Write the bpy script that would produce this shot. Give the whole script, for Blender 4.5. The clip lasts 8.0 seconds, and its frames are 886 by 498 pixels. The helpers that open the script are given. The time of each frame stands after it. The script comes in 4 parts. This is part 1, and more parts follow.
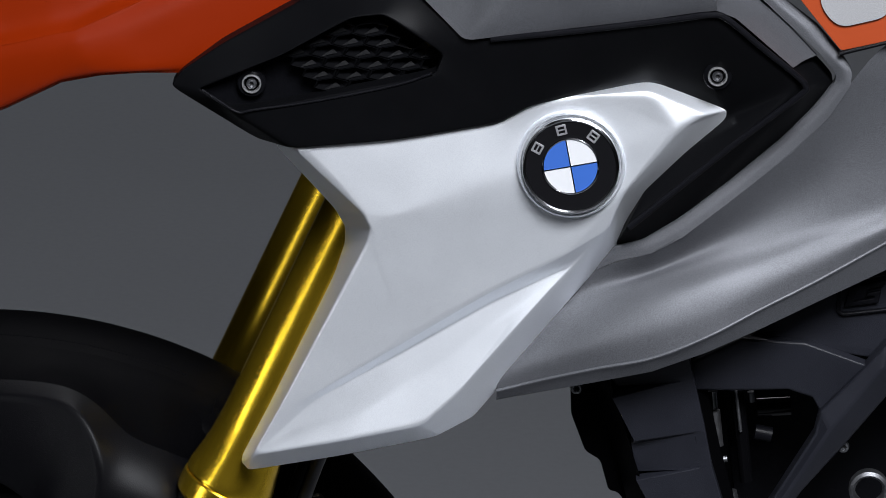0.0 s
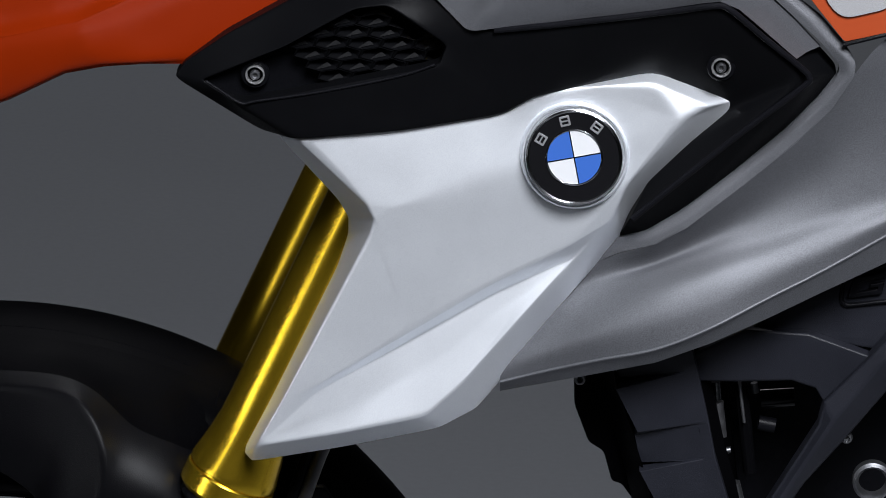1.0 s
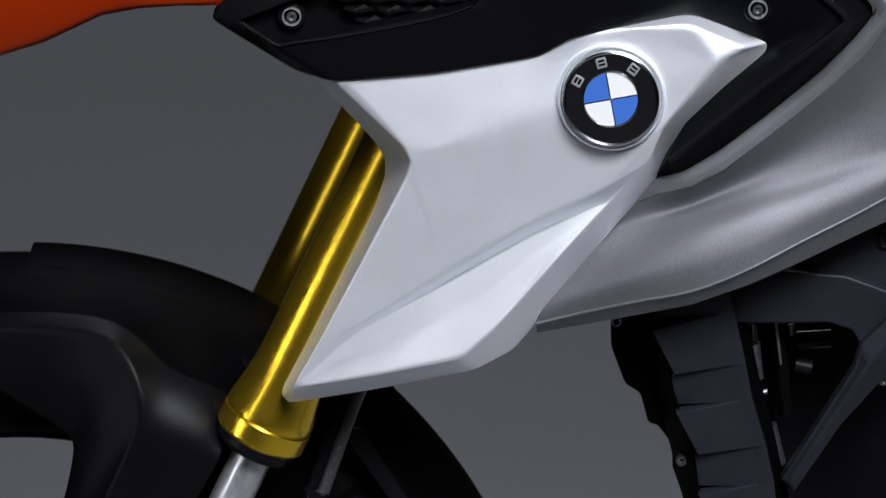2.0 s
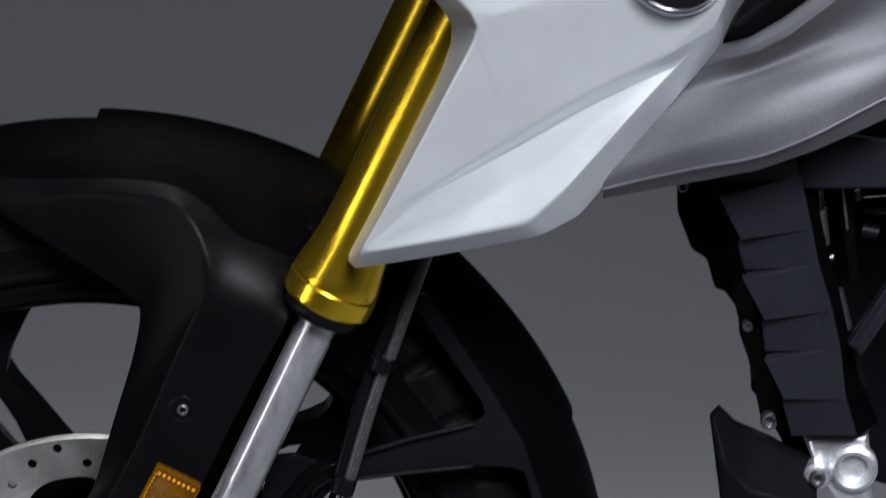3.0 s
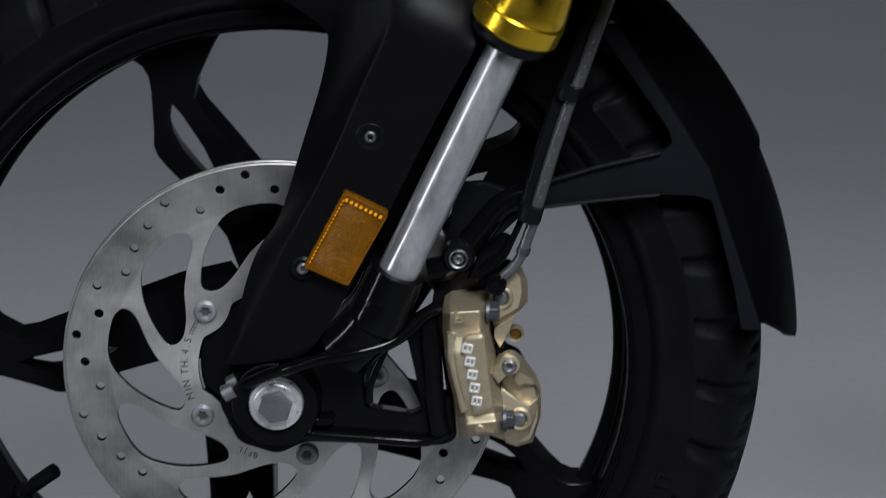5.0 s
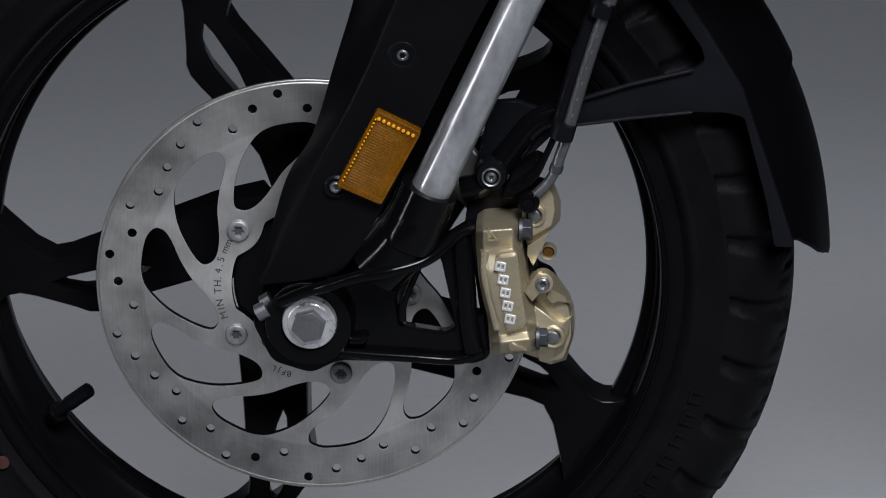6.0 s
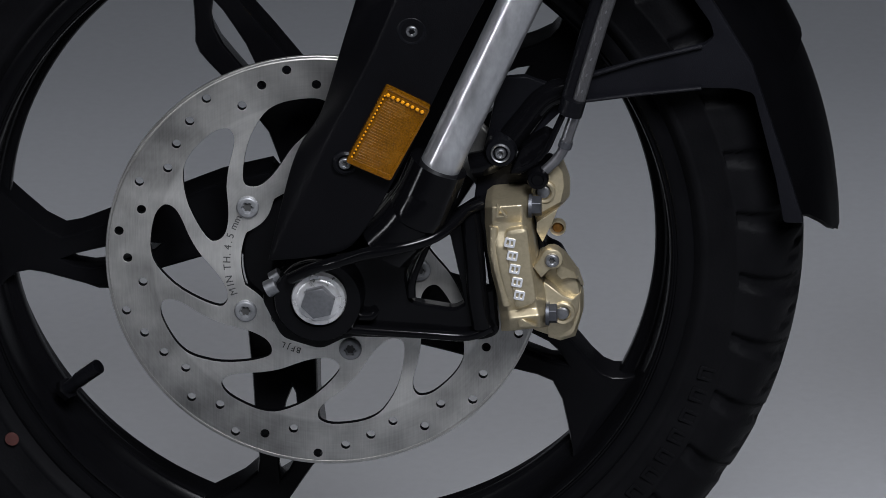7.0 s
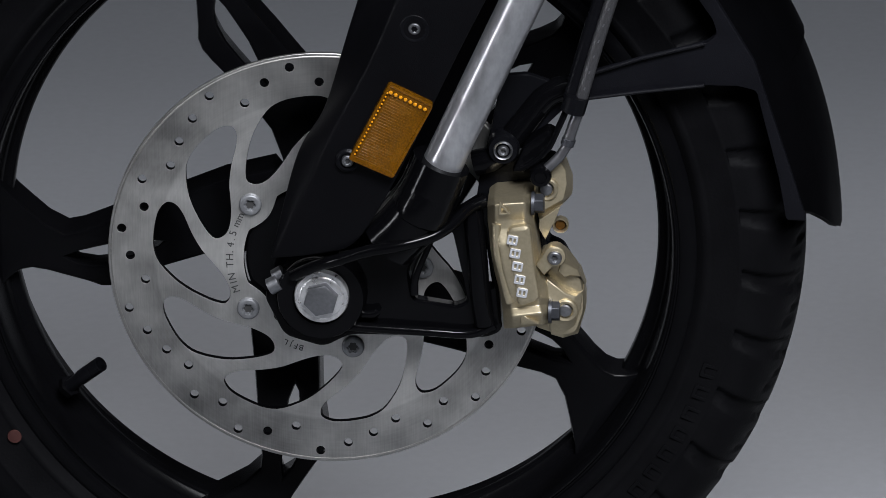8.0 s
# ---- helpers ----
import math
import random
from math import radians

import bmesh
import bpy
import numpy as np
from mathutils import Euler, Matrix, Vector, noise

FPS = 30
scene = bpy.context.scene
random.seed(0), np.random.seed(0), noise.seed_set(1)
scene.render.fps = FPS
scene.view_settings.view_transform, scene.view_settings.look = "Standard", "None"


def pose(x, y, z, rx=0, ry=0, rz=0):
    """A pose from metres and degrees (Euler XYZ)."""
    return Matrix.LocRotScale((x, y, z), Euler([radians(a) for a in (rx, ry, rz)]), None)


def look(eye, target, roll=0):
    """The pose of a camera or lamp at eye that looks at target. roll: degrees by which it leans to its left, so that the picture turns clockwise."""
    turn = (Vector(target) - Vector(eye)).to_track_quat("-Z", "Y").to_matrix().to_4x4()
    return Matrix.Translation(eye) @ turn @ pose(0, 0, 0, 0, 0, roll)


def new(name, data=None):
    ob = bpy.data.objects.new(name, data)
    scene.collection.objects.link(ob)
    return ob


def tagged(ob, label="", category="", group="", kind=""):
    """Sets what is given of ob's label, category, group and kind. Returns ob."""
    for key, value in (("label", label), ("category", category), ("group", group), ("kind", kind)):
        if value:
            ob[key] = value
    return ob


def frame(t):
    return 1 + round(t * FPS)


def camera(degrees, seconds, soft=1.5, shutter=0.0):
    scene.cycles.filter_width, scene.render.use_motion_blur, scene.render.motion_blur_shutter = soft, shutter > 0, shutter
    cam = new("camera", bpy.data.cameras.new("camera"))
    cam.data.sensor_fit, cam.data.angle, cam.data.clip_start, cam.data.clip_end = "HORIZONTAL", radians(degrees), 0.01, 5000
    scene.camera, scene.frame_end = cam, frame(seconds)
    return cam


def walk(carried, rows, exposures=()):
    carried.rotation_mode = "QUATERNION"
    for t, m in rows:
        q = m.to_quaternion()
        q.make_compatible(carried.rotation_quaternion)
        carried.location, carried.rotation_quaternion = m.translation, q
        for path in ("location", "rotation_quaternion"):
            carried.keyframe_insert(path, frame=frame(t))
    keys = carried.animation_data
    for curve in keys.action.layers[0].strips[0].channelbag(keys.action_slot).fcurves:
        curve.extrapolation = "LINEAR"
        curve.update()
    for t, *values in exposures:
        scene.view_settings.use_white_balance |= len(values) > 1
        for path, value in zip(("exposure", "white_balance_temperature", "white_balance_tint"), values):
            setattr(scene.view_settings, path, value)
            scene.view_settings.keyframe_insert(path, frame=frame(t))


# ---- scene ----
cam = camera(8.0, 8.0, soft=0.85, shutter=0.5)
EYE = (0.3502, -4.0680, 1.9535)
TURNS = [
    (0, 73.3733, -1.0183, 0.9884),
    (0.5, 73.3438, -1.0124, 0.9900),
    (1, 73.2921, -1.0160, 1.0203),
    (1.2, 73.2450, -1.0110, 1.0535),
    (2.3, 72.4760, -0.8399, 1.4879),
    (2.5, 72.2547, -0.7800, 1.5976),
    (3, 71.5386, -0.6856, 1.8923),
    (3.5, 70.8534, -0.6012, 2.2553),
    (4, 70.1782, -0.4790, 2.7578),
    (4.5, 69.6149, -0.4354, 3.2116),
    (5, 69.0622, -0.3900, 3.5867),
    (5.2, 68.8644, -0.3600, 3.6844),
    (6.3, 68.2147, -0.0200, 3.8093),
    (6.5, 68.1688, -0.0100, 3.8332),
    (7, 68.1063, 0.0029, 3.8427),
    (7.5, 68.0906, 0.0020, 3.8581),
    (8, 68.0830, 0.0000, 3.8702),
]
walk(cam, [(t, pose(*EYE, rx, ry, rz)) for t, rx, ry, rz in TURNS])

# ---- light: a dark studio with soft boxes ----
world = bpy.data.worlds.new("studio")
scene.world = world
world.use_nodes = True
world.node_tree.nodes["Background"].inputs[0].default_value = (0.02, 0.021, 0.024, 1)
world.node_tree.nodes["Background"].inputs[1].default_value = 0.1
scene.view_settings.exposure = 0.0


def soft_box(name, eye, target, sx, sy, watts, colour=(1, 0.985, 0.97)):
    lamp = bpy.data.lights.new(name, "AREA")
    lamp.shape, lamp.size, lamp.size_y, lamp.energy, lamp.color = "RECTANGLE", sx, sy, watts, colour
    ob = new(name, lamp)
    ob.matrix_world = look(eye, target)
    return ob


COOL = (0.905, 0.93, 0.99)
NEUTRAL = (0.945, 0.95, 0.99)
soft_box("front_softbox_light", (1.15, -3.2, 3.7), (0.35, -0.4, 0.55), 2.0, 1.6, 34, COOL).data.spread = radians(43)
# two unseen fills, added to brighten the near and the far floor
soft_box("floor_fill_light", (0.9, 1.38, 2.6), (0.75, 0.28, 0.0), 2.4, 0.5, 9.0, NEUTRAL).data.spread = radians(36)
soft_box("background_fill_light", (0.3, 3.5, 4.2), (0.3, 3.4, 0.0), 4.0, 1.5, 11, COOL).data.spread = radians(60)
soft_box("strip_light", (-1.33, -1.61, 1.56), (0.54, -0.12, 1.48), 0.07, 1.9, 5.0, COOL).matrix_world @= pose(0, 0, 0, 0, 0, -15.4)
# unseen extra strip, added only for the bright streak on the stanchion
streak_fill = soft_box("streak_fill_light", (-0.671, -0.555, 0.517), (0.115, -0.128, 0.499), 0.06, 0.5, 0.038, COOL)
streak_fill.matrix_world @= pose(0, 0, 0, 0, 0, -11.5)
streak_fill.data.spread = radians(24)

# ---- materials ----


def shader(name, colour, rough=0.5, metal=0.0, grain=0.0, grain_scale=400.0, bump=0.0, bump_scale=600.0,
           coat=0.0, wear=0.0, wear_scale=30.0, stretch=(1, 1, 1), coat_rough=0.05, gloss=0.5, coat_ior=1.5):
    """Principled surface; grain: fine change of colour, wear: broad change of gloss and colour, bump: fine relief."""
    m = bpy.data.materials.new(name)
    m.use_nodes = True
    nt = m.node_tree
    p = nt.nodes["Principled BSDF"]
    p.inputs["Base Color"].default_value = (*colour, 1)
    p.inputs["Roughness"].default_value = rough
    p.inputs["Metallic"].default_value = metal
    p.inputs["Coat Weight"].default_value = coat
    p.inputs["Coat Roughness"].default_value = coat_rough
    p.inputs["Coat IOR"].default_value = coat_ior
    p.inputs["Specular IOR Level"].default_value = gloss
    tc = nt.nodes.new("ShaderNodeTexCoord")
    mp = nt.nodes.new("ShaderNodeMapping")
    mp.inputs["Scale"].default_value = stretch
    nt.links.new(tc.outputs["Object"], mp.inputs[0])

    def noise_at(scale, detail):
        n = nt.nodes.new("ShaderNodeTexNoise")
        n.inputs["Scale"].default_value, n.inputs["Detail"].default_value = scale, detail
        nt.links.new(mp.outputs[0], n.inputs["Vector"])
        return n

    if grain or wear:
        fine, broad = noise_at(grain_scale, 2), noise_at(wear_scale, 4)
        mixed = []
        for node, amount in ((fine, grain), (broad, wear)):
            r = nt.nodes.new("ShaderNodeMapRange")
            r.inputs["To Min"].default_value, r.inputs["To Max"].default_value = 1 - amount, 1 + amount
            r.inputs["From Min"].default_value, r.inputs["From Max"].default_value = 0.3, 0.7
            nt.links.new(node.outputs["Fac"], r.inputs["Value"])
            mixed.append(r)
        mul = nt.nodes.new("ShaderNodeMath")
        mul.operation = "MULTIPLY"
        nt.links.new(mixed[0].outputs[0], mul.inputs[0])
        nt.links.new(mixed[1].outputs[0], mul.inputs[1])
        sc = nt.nodes.new("ShaderNodeVectorMath")
        sc.operation = "SCALE"
        sc.inputs[0].default_value = colour
        nt.links.new(mul.outputs[0], sc.inputs["Scale"])
        nt.links.new(sc.outputs[0], p.inputs["Base Color"])
        rr = nt.nodes.new("ShaderNodeMath")
        rr.operation = "MULTIPLY"
        rr.inputs[1].default_value = rough
        nt.links.new(mixed[1].outputs[0], rr.inputs[0])
        nt.links.new(rr.outputs[0], p.inputs["Roughness"])
    if bump:
        b = nt.nodes.new("ShaderNodeBump")
        b.inputs["Strength"].default_value, b.inputs["Distance"].default_value = bump, 0.0006
        nt.links.new(noise_at(bump_scale, 3).outputs["Fac"], b.inputs["Height"])
        nt.links.new(b.outputs[0], p.inputs["Normal"])
    return m


SILVER = shader("matt_silver_paint", (0.9, 0.93, 0.975), 0.47, 0.83, grain=0.05, grain_scale=1500, wear=0.02)
TITAN = shader("grey_metallic_paint", (0.122, 0.125, 0.137), 0.5, 0.55, grain=0.25, grain_scale=1500, wear=0.04, bump=0.12, bump_scale=1500)
ORANGE = shader("orange_gloss_paint", (0.165, 0.0128, 0.001), 0.4, 0.0, gloss=0.03, coat=0.18, coat_rough=0.03, wear=0.03)
BLACK_PLASTIC = shader("black_moulded_plastic", (0.0033, 0.0034, 0.0043), 0.27, gloss=0.08, grain=0.12, grain_scale=900, bump=0.25, bump_scale=1500, wear=0.08)
COVER_PLASTIC = shader("black_textured_cover_plastic", (0.0033, 0.0034, 0.004), 0.36, gloss=0.04, grain=0.12, grain_scale=1200, bump=0.15, bump_scale=2200, wear=0.08)
DARK_PLASTIC = shader("dark_grey_plastic", (0.0042, 0.0043, 0.0058), 0.38, gloss=0.11, grain=0.15, grain_scale=900, bump=0.3, bump_scale=1300, wear=0.1)
GUARD_PLASTIC = shader("satin_black_guard_plastic", (0.0021, 0.0021, 0.0027), 0.4, gloss=0.09, grain=0.12, grain_scale=900, bump=0.25, bump_scale=1400, wear=0.1)
# for black parts, and for shade on the fork cover's upturned faces
BLACK_AND_SHADE = shader("matt_black_and_shade", (0.0012, 0.0012, 0.0015), 0.45, gloss=0.012, grain=0.12, grain_scale=900, bump=0.2, bump_scale=1400, wear=0.1)
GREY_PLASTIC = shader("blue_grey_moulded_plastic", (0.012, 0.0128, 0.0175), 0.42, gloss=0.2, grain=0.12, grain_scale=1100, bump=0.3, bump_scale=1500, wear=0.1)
BLACK_PAINT = shader("black_gloss_paint", (0.0018, 0.0018, 0.0022), 0.12, gloss=0.13, wear=0.1, bump=0.12, bump_scale=260)
RIM_BLACK = shader("satin_black_alloy", (0.002, 0.002, 0.0024), 0.22, gloss=0.065, wear=0.12, bump=0.08, bump_scale=400)
RUBBER = shader("tyre_rubber", (0.0023, 0.0023, 0.0028), 0.6, gloss=0.055, grain=0.12, grain_scale=700, bump=0.35, bump_scale=500, wear=0.15)
GOLD = shader("gold_anodised_aluminium", (0.7, 0.46, 0.03), 0.25, 0.95, wear=0.04, wear_scale=12)
CHROME = shader("hard_chrome", (0.5, 0.51, 0.53), 0.14, 1.0, wear=0.1, wear_scale=60)
SATIN_CHROME = shader("satin_stanchion_chrome", (0.32, 0.325, 0.342), 0.4, 0.7, grain=0.1, grain_scale=300, wear=0.2, wear_scale=60, stretch=(1, 1, 0.5), coat=1.0, coat_rough=0.04, coat_ior=1.75)
STEEL = shader("brushed_disc_steel", (0.46, 0.45, 0.43), 0.42, 1.0, grain=0.12, grain_scale=500, wear=0.12, wear_scale=18, bump=0.1, bump_scale=900)
ZINC = shader("zinc_plated_steel", (0.26, 0.265, 0.28), 0.42, 1.0, grain=0.1, wear=0.1, bump=0.15, bump_scale=700)
BRIGHT_STEEL = shader("bright_plated_steel", (0.42, 0.42, 0.44), 0.35, 0.7, wear=0.1, wear_scale=200)
CALIPER_GOLD = shader("champagne_anodised_alloy", (0.47, 0.405, 0.28), 0.4, 0.85, grain=0.06, wear=0.06, bump=0.15, bump_scale=900)
INK_AND_SHADE = shader("black_ink_and_shade", (0.03, 0.03, 0.03), 0.6)
BLUE = shader("blue_enamel", (0.036, 0.112, 0.41), 0.3, coat=1.0)
ENAMEL_WHITE = shader("silver_white_enamel", (0.72, 0.73, 0.75), 0.35, 0.2, coat=1.0)
ENAMEL_BLACK = shader("black_enamel", (0.006, 0.006, 0.007), 0.2, coat=1.0)
AMBER = shader("amber_reflector_plastic", (0.09, 0.034, 0.0003), 0.25, gloss=0.3, coat=0.0, wear=0.2, wear_scale=60, grain=0.35, grain_scale=800, bump=0.3, bump_scale=800)
# brighter copy of the amber: the studs' glint is put into its colour
AMBER_GLINT = shader("amber_with_glint", (0.55, 0.22, 0.006), 0.15, gloss=0.6, coat=0.5)
CAST_ALLOY = shader("cast_engine_alloy", (0.66, 0.67, 0.7), 0.45, 0.9, grain=0.15, wear=0.15, bump=0.3, bump_scale=700)
HOSE = shader("braided_hose_cover", (0.07, 0.07, 0.074), 0.3, 0.6, grain=0.25, grain_scale=1600, bump=0.5, bump_scale=1600)
DULL_RED = shader("dull_red_paint", (0.032, 0.006, 0.004), 0.6, wear=0.2, wear_scale=200)
DARK_STEEL = shader("dark_steel", (0.17, 0.17, 0.18), 0.38, 0.9, wear=0.15, wear_scale=150, bump=0.1, bump_scale=700)
BOLT_STEEL = shader("dull_bolt_steel", (0.075, 0.078, 0.088), 0.45, 0.85, wear=0.15, wear_scale=150, bump=0.1, bump_scale=700)
RING_STEEL = shader("ring_steel", (0.62, 0.62, 0.63), 0.3, 0.8, wear=0.15, wear_scale=200)
DISC_BOLT = shader("grey_zinc_bolt", (0.2, 0.205, 0.215), 0.45, 0.55, grain=0.1, wear=0.15, wear_scale=120, bump=0.1, bump_scale=700)
MARK_SILVER = shader("silver_mark", (0.56, 0.57, 0.6), 0.4, 0.5, wear=0.08, wear_scale=200)
BRASS = shader("brass_brown", (0.16, 0.075, 0.018), 0.4, 0.8)
ORANGE_DECAL = shader("orange_decal", (0.36, 0.055, 0.014), 0.4, coat=0.3)
GREY_DECAL = shader("light_grey_decal", (0.42, 0.42, 0.43), 0.45, 0.3, grain=0.15, grain_scale=1200)
FLOOR_GREY = shader("grey_studio_floor", (0.131, 0.136, 0.146), 0.75, grain=0.03, grain_scale=120, wear=0.04, wear_scale=1.5)
WALL_GREY = shader("dark_grey_studio_wall", (0.03, 0.03, 0.032), 0.95, wear=0.05, wear_scale=2)



def disc_steel():
    """Steel with concentric machining marks, a polished inner web and a darker swept band."""
    m = bpy.data.materials.new("swept_disc_steel")
    m.use_nodes = True
    nt = m.node_tree
    p = nt.nodes["Principled BSDF"]
    p.inputs["Metallic"].default_value = 1.0
    p.inputs["Anisotropic"].default_value = 0.35
    around = nt.nodes.new("ShaderNodeTangent")
    around.direction_type, around.axis = "RADIAL", "Y"
    nt.links.new(around.outputs[0], p.inputs["Tangent"])

    def node(kind, **sets):
        n = nt.nodes.new(kind)
        for k, v in sets.items():
            setattr(n, k, v)
        return n

    def maths(op, a, b=None):
        n = node("ShaderNodeMath", operation=op)
        for i, v in enumerate((a, b)):
            if v is None:
                continue
            if isinstance(v, (int, float)):
                n.inputs[i].default_value = v
            else:
                nt.links.new(v, n.inputs[i])
        return n.outputs[0]

    tc = node("ShaderNodeTexCoord")
    sep = node("ShaderNodeSeparateXYZ")
    nt.links.new(tc.outputs["Object"], sep.inputs[0])
    x, z = sep.outputs[0], maths("SUBTRACT", sep.outputs[2], 0.33)
    r = maths("SQRT", maths("ADD", maths("MULTIPLY", x, x), maths("MULTIPLY", z, z)))
    a = maths("ARCTAN2", z, x)
    comb = node("ShaderNodeCombineXYZ")
    nt.links.new(maths("MULTIPLY", r, 900.0), comb.inputs[0])
    nt.links.new(maths("MULTIPLY", a, 5.0), comb.inputs[1])
    rings = node("ShaderNodeTexNoise")
    rings.inputs["Scale"].default_value, rings.inputs["Detail"].default_value = 1.0, 4.0
    nt.links.new(comb.outputs[0], rings.inputs["Vector"])
    stains = node("ShaderNodeTexNoise")
    stains.inputs["Scale"].default_value, stains.inputs["Detail"].default_value = 22.0, 5.0
    nt.links.new(tc.outputs["Object"], stains.inputs["Vector"])
    scratch = node("ShaderNodeTexNoise")
    scratch.inputs["Scale"].default_value, scratch.inputs["Detail"].default_value = 1.0, 3.0
    mp = node("ShaderNodeMapping")
    mp.inputs["Rotation"].default_value, mp.inputs["Scale"].default_value = (0, radians(62), 0), (900, 1, 40)
    nt.links.new(tc.outputs["Object"], mp.inputs[0])
    nt.links.new(mp.outputs[0], scratch.inputs["Vector"])
    band = node("ShaderNodeMapRange", interpolation_type="SMOOTHSTEP")
    band.inputs["From Min"].default_value, band.inputs["From Max"].default_value = 0.1165, 0.1195
    nt.links.new(r, band.inputs["Value"])
    tone = maths("ADD", maths("MULTIPLY", rings.outputs["Fac"], 0.1), maths("MULTIPLY", stains.outputs["Fac"], 0.95))
    tone = maths("ADD", tone, maths("MULTIPLY", scratch.outputs["Fac"], 0.16))
    tone = maths("SUBTRACT", maths("ADD", tone, -0.05), maths("MULTIPLY", band.outputs[0], 0.12))
    tint = node("ShaderNodeVectorMath", operation="SCALE")
    tint.inputs[0].default_value = (1.0, 0.985, 0.955)
    nt.links.new(tone, tint.inputs["Scale"])
    nt.links.new(tint.outputs[0], p.inputs["Base Color"])
    nt.links.new(maths("ADD", maths("MULTIPLY", stains.outputs["Fac"], 0.25), 0.3), p.inputs["Roughness"])
    b = node("ShaderNodeBump")
    b.inputs["Strength"].default_value, b.inputs["Distance"].default_value = 0.15, 0.0002
    nt.links.new(rings.outputs["Fac"], b.inputs["Height"])
    nt.links.new(b.outputs[0], p.inputs["Normal"])
    return m


DISC_STEEL = disc_steel()

# ---- mesh tools (millimetres in, metres out) ----
MM = 0.001


def part(name, bm, material, parent, label="", sharp=35.0, flat=True):
    """Links a bmesh as one mesh object under a thing or a part."""
    if parent and parent.parent and parent.parent.parent:
        parent = parent.parent
    me = bpy.data.meshes.new(name)
    bmesh.ops.recalc_face_normals(bm, faces=bm.faces)
    for f in bm.faces:
        f.smooth = True
    limit = radians(sharp)
    for e in bm.edges:
        e.smooth = not (len(e.link_faces) == 2 and e.calc_face_angle(0) > limit)
    bm.to_mesh(me)
    bm.free()
    me.materials.append(material)
    ob = new(name, me)
    ob.parent = parent
    if label:
        tagged(ob, label)
    return polish(ob) if flat else ob


def polish(ob):
    w = ob.modifiers.new("weighted_normals", "WEIGHTED_NORMAL")
    w.keep_sharp = True
    return ob


def spline(points, n=6, closed=False):
    """A Catmull-Rom curve through points."""
    pts = [np.array(p, float) for p in points]
    out, count = [], len(pts)
    for i in range(count if closed else count - 1):
        a, b = pts[i], pts[(i + 1) % count]
        p0 = pts[i - 1] if closed or i else 2 * a - b
        p3 = pts[(i + 2) % count] if closed or i + 2 < count else 2 * b - a
        for k in range(n):
            t = k / n
            out.append(0.5 * (2 * a + (b - p0) * t + (2 * p0 - 5 * a + 4 * b - p3) * t * t + (3 * a - p0 - 3 * b + p3) * t ** 3))
    if not closed:
        out.append(pts[-1])
    return [tuple(float(c) for c in p) for p in out]


def rounded(points, r, n=4):
    """A closed outline with its corners rounded by r."""
    out, count = [], len(points)
    for i in range(count):
        p, a, b = (np.array(points[j % count], float) for j in (i, i - 1, i + 1))
        da, db = a - p, b - p
        la, lb = np.linalg.norm(da), np.linalg.norm(db)
        c = min(r, la * 0.45, lb * 0.45)
        s, e = p + da / la * c, p + db / lb * c
        for k in range(n + 1):
            t = k / n
            out.append(tuple((1 - t) ** 2 * s + 2 * t * (1 - t) * p + t * t * e))
    return out


def circle(x, z, r, n=24, turn=0.0):
    return [(x + r * math.cos(turn + 2 * math.pi * k / n), z + r * math.sin(turn + 2 * math.pi * k / n)) for k in range(n)]


def cut_plate(loops, y, thick, bevel=0.0):
    """A flat plate in the bike's side plane: the first loop is its outline, the others are openings. y: its outer face."""
    cu = bpy.data.curves.new("outline", "CURVE")
    cu.dimensions, cu.fill_mode, cu.resolution_u = "2D", "BOTH", 1
    cu.extrude, cu.bevel_depth, cu.bevel_resolution = max(thick / 2 - bevel, 0.05) * MM, bevel * MM, 1
    cu.offset = -bevel * MM
    for loop in loops:
        s = cu.splines.new("POLY")
        s.points.add(len(loop) - 1)
        for q, (x, z) in zip(s.points, loop):
            q.co = (x * MM, z * MM, 0, 1)
        s.use_cyclic_u = True
    ob = bpy.data.objects.new("outline", cu)
    me = bpy.data.meshes.new_from_object(ob)
    bm = bmesh.new()
    bm.from_mesh(me)
    bpy.data.objects.remove(ob)
    bpy.data.meshes.remove(me)
    bpy.data.curves.remove(cu)
    bmesh.ops.remove_doubles(bm, verts=bm.verts, dist=0.00002)
    bm.transform(Matrix.Translation((0, (y + thick / 2) * MM, 0)) @ pose(0, 0, 0, 90))
    return bm


def lathe(profile, centre, axis="y", n=64, closed=True):
    """Turns a profile of (radius, along) round an axis through centre."""
    bm = bmesh.new()
    rings = []
    for k in range(n):
        a = 2 * math.pi * k / n
        ring = []
        for r, w in profile:
            u, v = r * math.cos(a), r * math.sin(a)
            ring.append(bm.verts.new((u * MM, w * MM, v * MM)))
        rings.append(ring)
    m = len(profile)
    for k in range(n):
        for j in range(m if closed else m - 1):
            a, b, c, d = rings[k][j], rings[k][(j + 1) % m], rings[(k + 1) % n][(j + 1) % m], rings[(k + 1) % n][j]
            bm.faces.new((a, b, c, d))
    if axis != "y":
        turn = Vector((0, 1, 0)).rotation_difference(Vector(axis)).to_matrix().to_4x4()
        bm.transform(turn)
    bm.transform(Matrix.Translation(Vector(centre) * MM))
    bmesh.ops.remove_doubles(bm, verts=bm.verts, dist=0.00001)
    return bm


